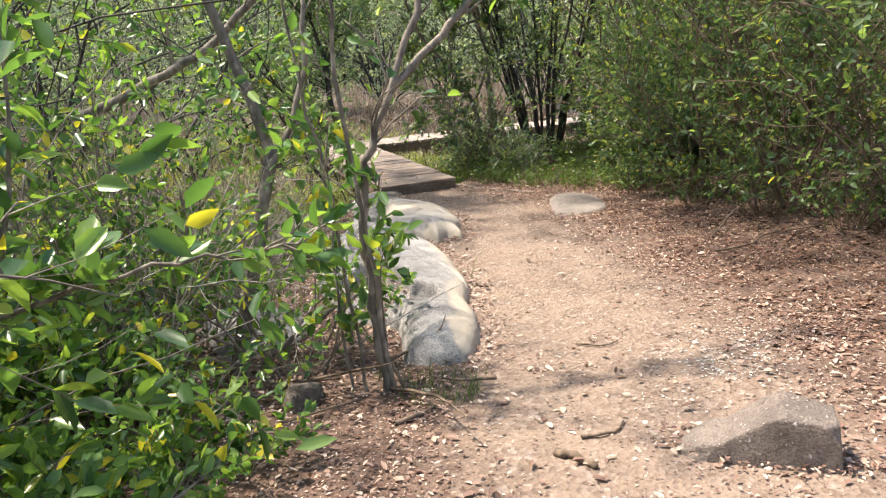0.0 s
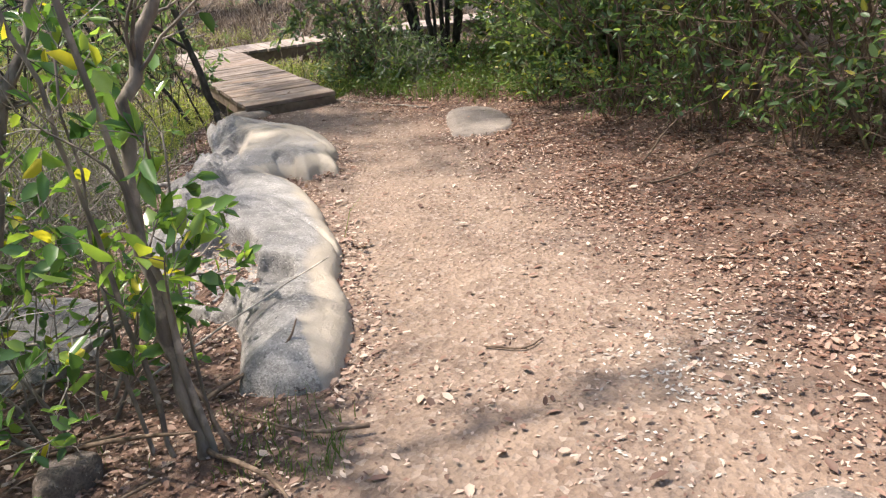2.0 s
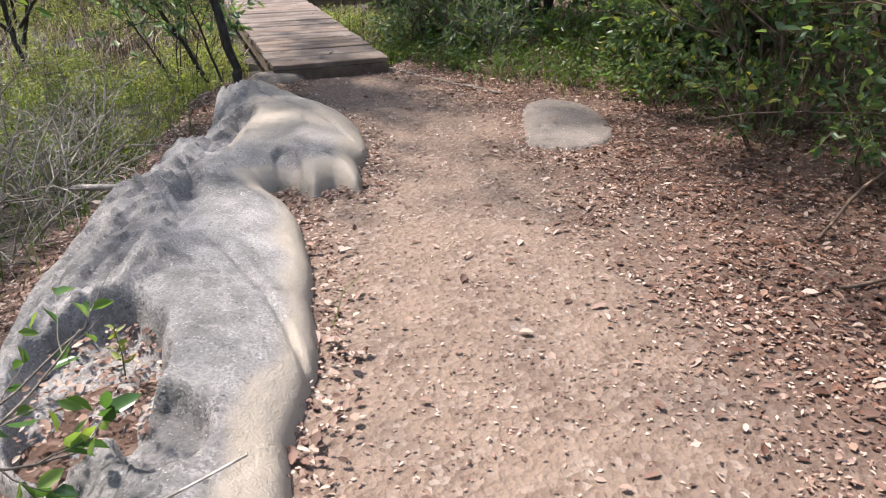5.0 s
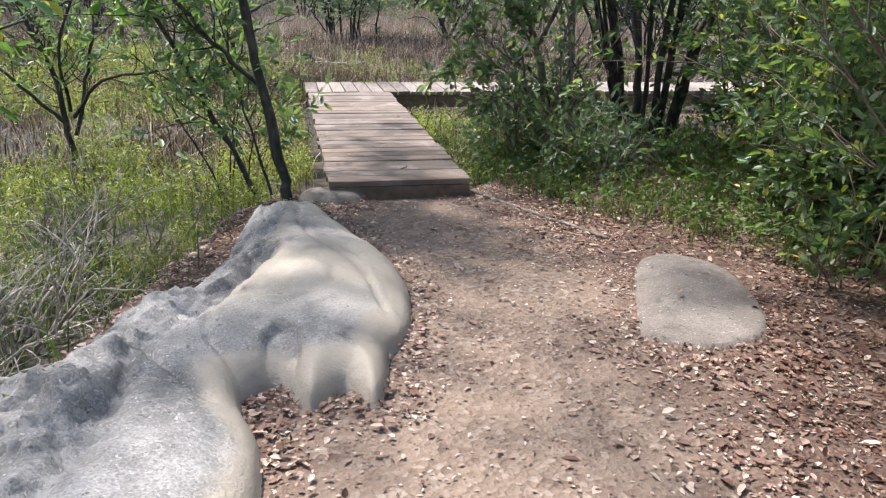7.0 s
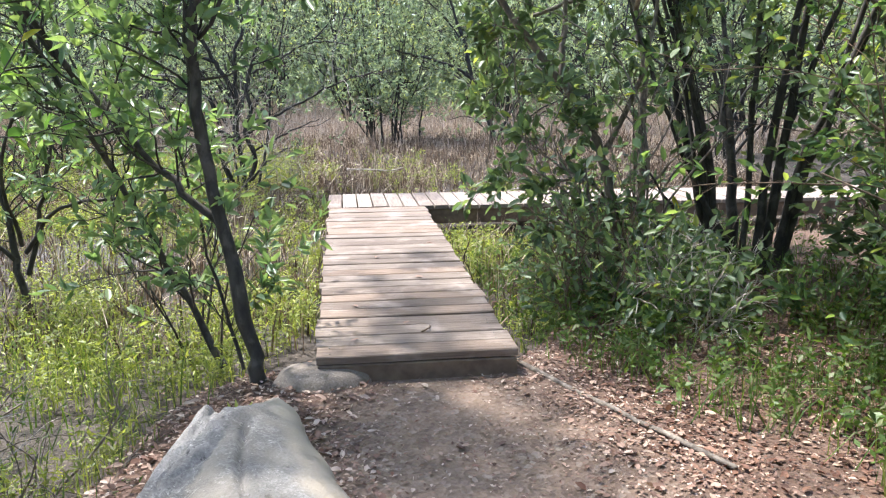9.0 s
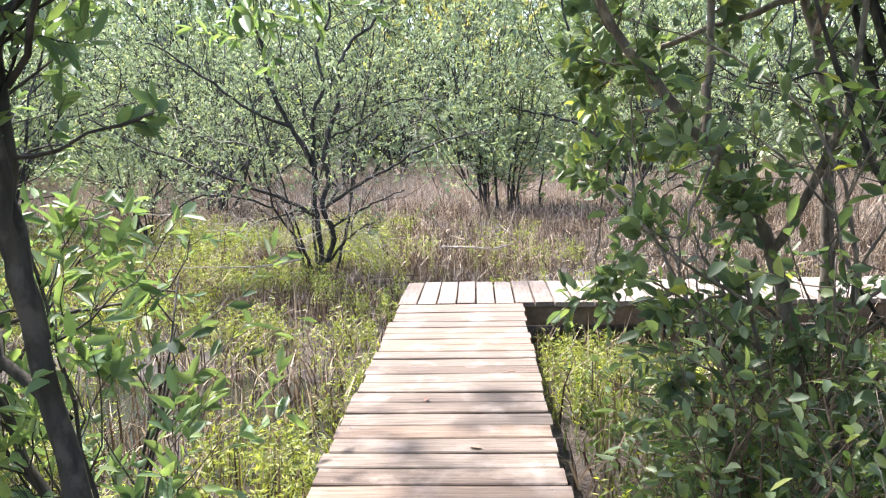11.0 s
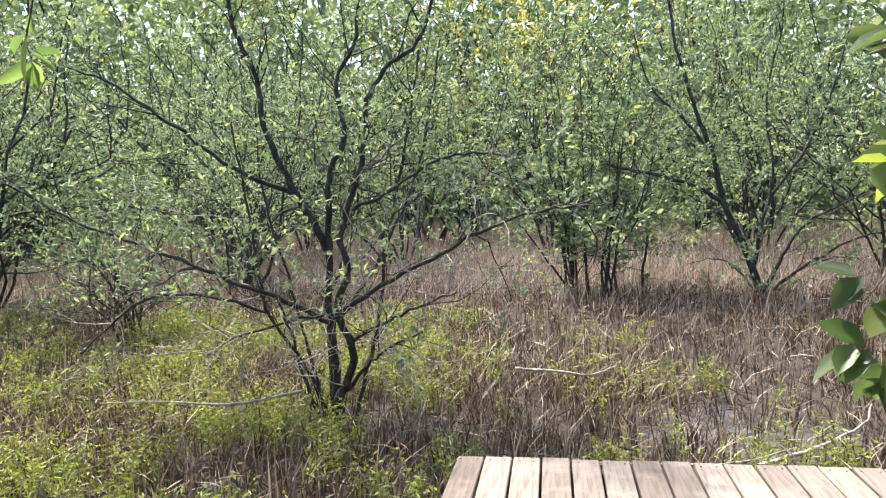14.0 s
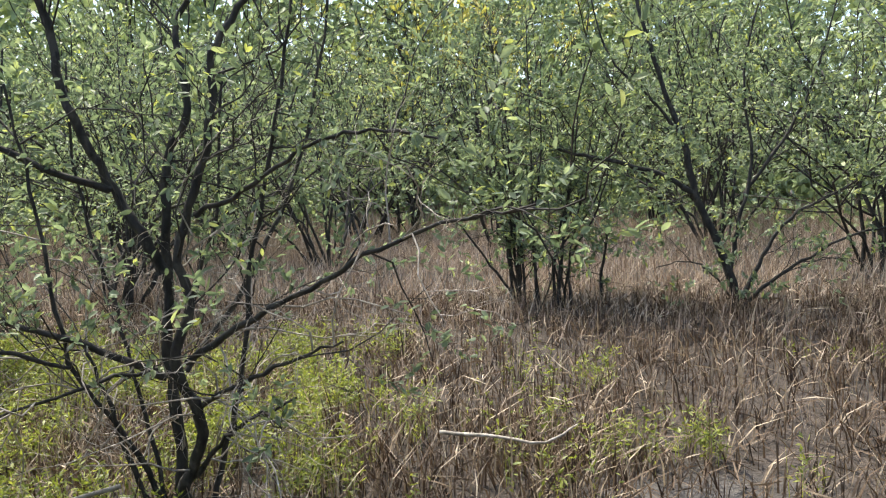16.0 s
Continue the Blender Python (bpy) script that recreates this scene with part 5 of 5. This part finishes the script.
blades(acc, scatter(9000, -6, 6, 1.5, 11.5, lambda x, y: dry(x, y) * step(fbm(x, y, 2.0, 3, 67) * 5 + 0.3), rng), 0.4, 0.012, 0.35)
pale = Acc()
blades(pale, scatter(85000, -14, 14, 9, 24, lambda x, y: dry(x, y) * np.clip((y - 8.5) / 3, 0, 1), rng), 0.34, 0.018, 0.6, False)
blades(pale, scatter(30000, -34, 34, 23, 44, lambda x, y: dry(x, y), rng), 0.5, 0.05, 0.3, False)
tagged(part("bleached_stalks", pale.mesh("bleached_stalks", PALE_STALK, False)), "pale pinkish-tan dry stalks across the far marsh", "marsh grass", kind="stuff")
lie = scatter(7500, -6, 6, 4.6, 12, lambda x, y: (1 - land(x, y)) * off_deck(x, y), rng)
lie[:, 2] += rng.uniform(0.02, 0.22, len(lie))
leaves(acc, lie, rng.normal(size=(len(lie), 3)) * np.array([1, 1, 0.35]), 0.24, 0.01, 0.5, 0.0, True)
tagged(part("dry_stalks", acc.mesh("dry_stalks", STALK, False)), "dense brown dry stalks standing in the marsh", "marsh grass", kind="stuff")


def herbs(acc, pos, height, rng, leaf=0.03, width=0.006, per=8):
    """Feathery upright herbs: a stem with many narrow leaves."""
    n = len(pos)
    h = height * rng.uniform(0.5, 1.2, n)
    lean = rng.normal(0, 0.15, (n, 2)) * h[:, None]
    for _ in range(per):
        s = rng.uniform(0.2, 1.0, n)
        q = pos + np.stack([lean[:, 0] * s, lean[:, 1] * s, h * s], 1)
        d = rng.normal(size=(n, 3)) * np.array([1, 1, 0.5]) + np.array([0, 0, 0.6])
        leaves(acc, q, d, leaf * 1.3, width * 1.3, 0.2, 0.1, True)
    blades(acc, pos, height * 0.9, 0.005, 0.15, False)


acc = Acc()
herbs(acc, scatter(20000, -4.2, 2.6, -1.2, 4.4, lambda x, y: (1 - land(x, y)) * off_deck(x, y) * np.where(x > 0.5, np.where(y > 2.3, 0.9, 0.25), 1) * step(fbm(x, y, 1.9, 3, 14) * 4 + 0.55) * np.where(x < 0, np.clip(1.4 + 0.3 * x, 0.25, 1) * np.where(x < -0.45, np.interp(y, [1.8, 3.0], [1, 0.3]), 1), 1), rng), 0.26, rng, 0.034, 0.008)
herbs(acc, scatter(17000, -6.5, 2.2, 4.2, 9.5, lambda x, y: off_deck(x, y) * (1 - 0.5 * mud_sheen(x, y)) * step(fbm(x, y, 2.4, 3, 15) * 5 + 0.62 - 0.9 * step((x + 0.9) / 1.6) - 0.5 * step((y - 7.3) / 2)), rng), 0.3, rng, 0.036, 0.01, 10)
herbs(acc, scatter(1500, 0.5, 5, 5.1, 9.0, lambda x, y: off_deck(x, y) * step(fbm(x, y, 1.2, 3, 16) * 4 - 0.2), rng), 0.28, rng, 0.036, 0.01, 10)
tagged(part("marsh_herbs", acc.mesh("marsh_herbs", HERB)), "feathery yellow-green herbs growing in the marsh", "marsh plants", kind="stuff")

acc = Acc()
blades(acc, scatter(4500, -4.0, -0.4, -4.0, 1.2, lambda x, y: (1 - 0.85 * land(x, y)) * ~on_rock(x, y) * (0.4 + 0.6 * step(fbm(x, y, 1.5, 3, 18) * 3 + 0.5)), rng), 0.3, 0.006, 0.5)
verge = lambda y: np.interp(y, [-6, -4.8, -3.5, -2.07, -1.54, -0.99, -0.59, 0.1, 0.5], [2.2, 2.3, 2.2, 2.05, 1.95, 1.73, 1.45, 1.15, 1.05])
blades(acc, scatter(10000, 1.0, 3.4, -5, 2.6, lambda x, y: step((x - verge(y)) / 0.3 + 0.3) * np.interp(y, [-5, -1.8, -0.8], [0.12, 0.3, 1]) * (0.15 + 0.85 * step(fbm(x, y, 2.6, 3, 19) * 5 + 0.25)), rng), 0.2, 0.006, 0.8)
blades(acc, scatter(900, -1.75, -0.95, -5.75, -5.2, lambda x, y: 0.8 * step(fbm(x, y, 2.5, 3, 23) * 4 + 0.1), rng), 0.07, 0.004, 0.6)
herbs(acc, scatter(3200, 1.0, 3.6, -1.9, 3.4, lambda x, y: step((x - verge(y)) / 0.3 + 0.1) * off_deck(x, y) * (0.25 + 0.75 * step(fbm(x, y, 2.3, 3, 25) * 5 + 0.5)), rng), 0.2, rng, 0.036, 0.014, 7)
tagged(part("grass", acc.mesh("grass", GRASS)), "thin green and straw grass at the path's edges", "grass", kind="stuff")

# ---- sticks and fallen branches ----


def stick(name, pts, r0, r1, material, label, lifted=True):
    base = np.array(pts[0], float)
    line = smooth_line(np.array(pts, float) - base, 4)
    line[1:-1] += R.normal(0, r0 * 0.25, (len(line) - 2, 3))
    a = Acc()
    tube(a, line, r0, r1, 6, 0.12)
    ob = part(name, a.mesh(name, material))
    ob.location = base
    return tagged(ob, label, "branch")


def lying(xy, lift=0.01):
    return [(x, y, tz(x, y) + lift) for x, y in xy]


stick("edging_branch", [(0.96, 0.12, -0.115), (1.21, -0.43, -0.115), (1.46, -1.0, -0.1)], 0.013, 0.011, BARK_GREY, "grey-brown straight branch edging the path by the boardwalk")
stick("path_stick", lying([(-0.92, -6.3), (-0.8, -6.32), (-0.71, -6.25)]), 0.008, 0.004, TWIG, "short dark stick on the path")
stick("path_stick", lying([(-1.5, -5.8), (-1.4, -5.77), (-1.3, -5.72)]), 0.012, 0.008, TWIG, "short thick brown stick in leaf litter")
stick("path_stick", lying([(-1.06, -6.36), (-1.02, -6.43), (-0.99, -6.52)]), 0.018, 0.012, TWIG, "stubby dark piece of broken wood on the path")
stick("path_stick", lying([(-0.97, -5.62), (-1.12, -5.55), (-1.3, -5.3)], 0.03), 0.009, 0.003, TWIG, "thin forked twig lying against the rock")
stick("path_stick", lying([(-0.42, -5.35), (-0.32, -5.45), (-0.22, -5.42)]), 0.005, 0.003, TWIG, "small dark twig on the sandy path")
stick("path_stick", lying([(0.7, -5.2), (0.85, -5.3), (1.0, -5.25)]), 0.006, 0.003, TWIG, "small dark twig on the path")
stick("dead_branch", lying([(1.3, -4.25), (1.6, -4.25), (1.9, -4.1), (2.4, -4.2)], 0.02), 0.007, 0.004, TWIG, "brown bent branch lying on red-brown leaves")
stick("dead_branch", [(1.55, -3.9, 0.0), (1.95, -3.8, 0.2), (2.5, -3.9, 0.35)], 0.008, 0.005, TWIG, "brown dead branch leaning into the bushes")
stick("dead_branch", lying([(0.2, 6.75), (0.45, 6.7), (0.75, 6.62), (0.95, 6.9)], 0.3), 0.012, 0.005, DEAD, "pale dead branch lying on the dry stalks")
stick("dead_branch", lying([(0.6, 5.4), (1.0, 5.45), (1.5, 5.5), (1.9, 5.75)], 0.15), 0.012, 0.005, DEAD, "pale dead branch lying beside the boardwalk")
stick("dead_branch", lying([(1.6, 5.4), (2.0, 5.7), (2.4, 6.1), (2.6, 6.5)], 0.18), 0.014, 0.005, DEAD, "pale dead branch lying beside the boardwalk")
stick("dead_branch", lying([(-1.2, 6.0), (-1.6, 5.7), (-2.0, 5.75), (-2.5, 5.7)], 0.34), 0.012, 0.004, DEAD, "pale dead branch on the dry stalks")
stick("dead_branch", [(-1.25, -2.5, 0.08), (-1.1, -2.6, 0.11), (-0.95, -2.65, 0.1), (-0.93, -2.75, 0.09)], 0.016, 0.008, DEAD, "grey crooked branch lying on the rock")

rng = np.random.default_rng(505)
for k in range(16):
    x, y = rng.uniform(-2.4, -1.35), rng.uniform(-5.5, -4.5)
    a, long, rise = rng.uniform(0, 6.28), rng.uniform(0.3, 0.75), rng.uniform(0.0, 0.3)
    dx, dy = long * math.cos(a), long * math.sin(a)
    stick("dead_branch", [(x, y, tz(x, y) + 0.02), (x + 0.5 * dx + rng.normal(0, 0.04), y + 0.5 * dy, tz(x, y) + 0.03 + 0.5 * rise), (x + dx, y + dy, tz(x, y) + 0.03 + rise)], rng.uniform(0.005, 0.012), 0.003, TWIG if k % 3 else DEAD, "bare dead stick lying under the bushes")

chips = scatter(5000, -0.6, 0.7, -6.5, -5.3, lambda x, y: np.exp(-(((x - 0.04) * 0.75 + (y + 5.93) * 0.6) / 0.36) ** 2 - (((x - 0.04) * 0.6 - (y + 5.93) * 0.8) / 0.2) ** 2) * step(fbm(x, y, 6, 3, 88) * 4 + 0.7), rng)
chips[:, 2] += rng.uniform(0.001, 0.006, len(chips))
acc = Acc()
leaves(acc, chips, rng.normal(size=(len(chips), 3)) * np.array([1, 1, 0.15]), 0.022, 0.011, 0.1, 0.1, True, 2.5)
tagged(part("wood_chips", acc.mesh("wood_chips", LEAF_PALE)), "patch of pale grey wood chips trodden into the path", "wood chips", kind="stuff")

def fallen_leaf(x, y, z, turn, length, material, label):
    a = Acc()
    leaves(a, [(0, 0, 0.002)], [(1, 0, 0.03)], length, length * 0.42, 0.08, 0.3, False, 6)
    ob = part("fallen_leaf", a.mesh("fallen_leaf", material, False))
    ob.matrix_world = pose(x, y, z, 0, 0, turn)
    return tagged(ob, label, "leaf", "fallen leaves")


for x, y, turn, long in [(0.42, 0.42, 50, 0.06), (0.2, 0.75, 120, 0.05), (0.93, 0.72, 20, 0.055), (0.62, 1.35, 160, 0.07), (0.35, 1.9, 80, 0.05), (0.75, 2.35, 10, 0.05), (0.15, 0.2, 30, 0.05)]:
    fallen_leaf(x, y, 0.006, turn, long, LEAF_DRY, "curled dry leaf lying on the boardwalk")
for x, y, turn, long in [(1.35, -2.0, 40, 0.05), (1.55, -1.75, 100, 0.045), (1.62, -2.1, 10, 0.05), (1.42, -1.6, 70, 0.04)]:
    fallen_leaf(x, y, tz(x, y) + 0.06, turn, long, LEAF_DRY, "dry leaf lying on the flat rock")
stick("deck_twig", [(0.5, 0.28, 0.01), (0.54, 0.33, 0.012), (0.55, 0.38, 0.01)], 0.005, 0.003, TWIG, "short dark twig lying on the boardwalk")

tuft = thing("grass_tuft", (-0.27, -0.58, -0.02), "small green tuft growing in the rock's notch", "plant")
for k in range(9):
    acc, a = Acc(), k * 2.4
    leaves(acc, [(0.02 * math.cos(a), 0.02 * math.sin(a), 0.0)], [(math.cos(a), math.sin(a), 1.6)], 0.075, 0.016, 0.3)
    part("leaf", acc.mesh("leaf", HERB), tuft)

sprout = thing("sprout", (-1.04, -3.95, 0.02), "small fresh green shoot in the rock's leafy hollow", "plant")
acc = Acc()
tube(acc, [(0, 0, -0.03), (0.005, 0, 0.06), (-0.005, 0.01, 0.16)], 0.003, 0.0015, 5)
part("stem", acc.mesh("stem", GRASS), sprout)
for k in range(10):
    acc, a = Acc(), k * 2.4
    leaves(acc, [(0, 0, 0.03 + 0.013 * k)], [(math.cos(a), math.sin(a), 0.5)], 0.04, 0.018, 0.2)
    part("leaf", acc.mesh("leaf", HERB), sprout)
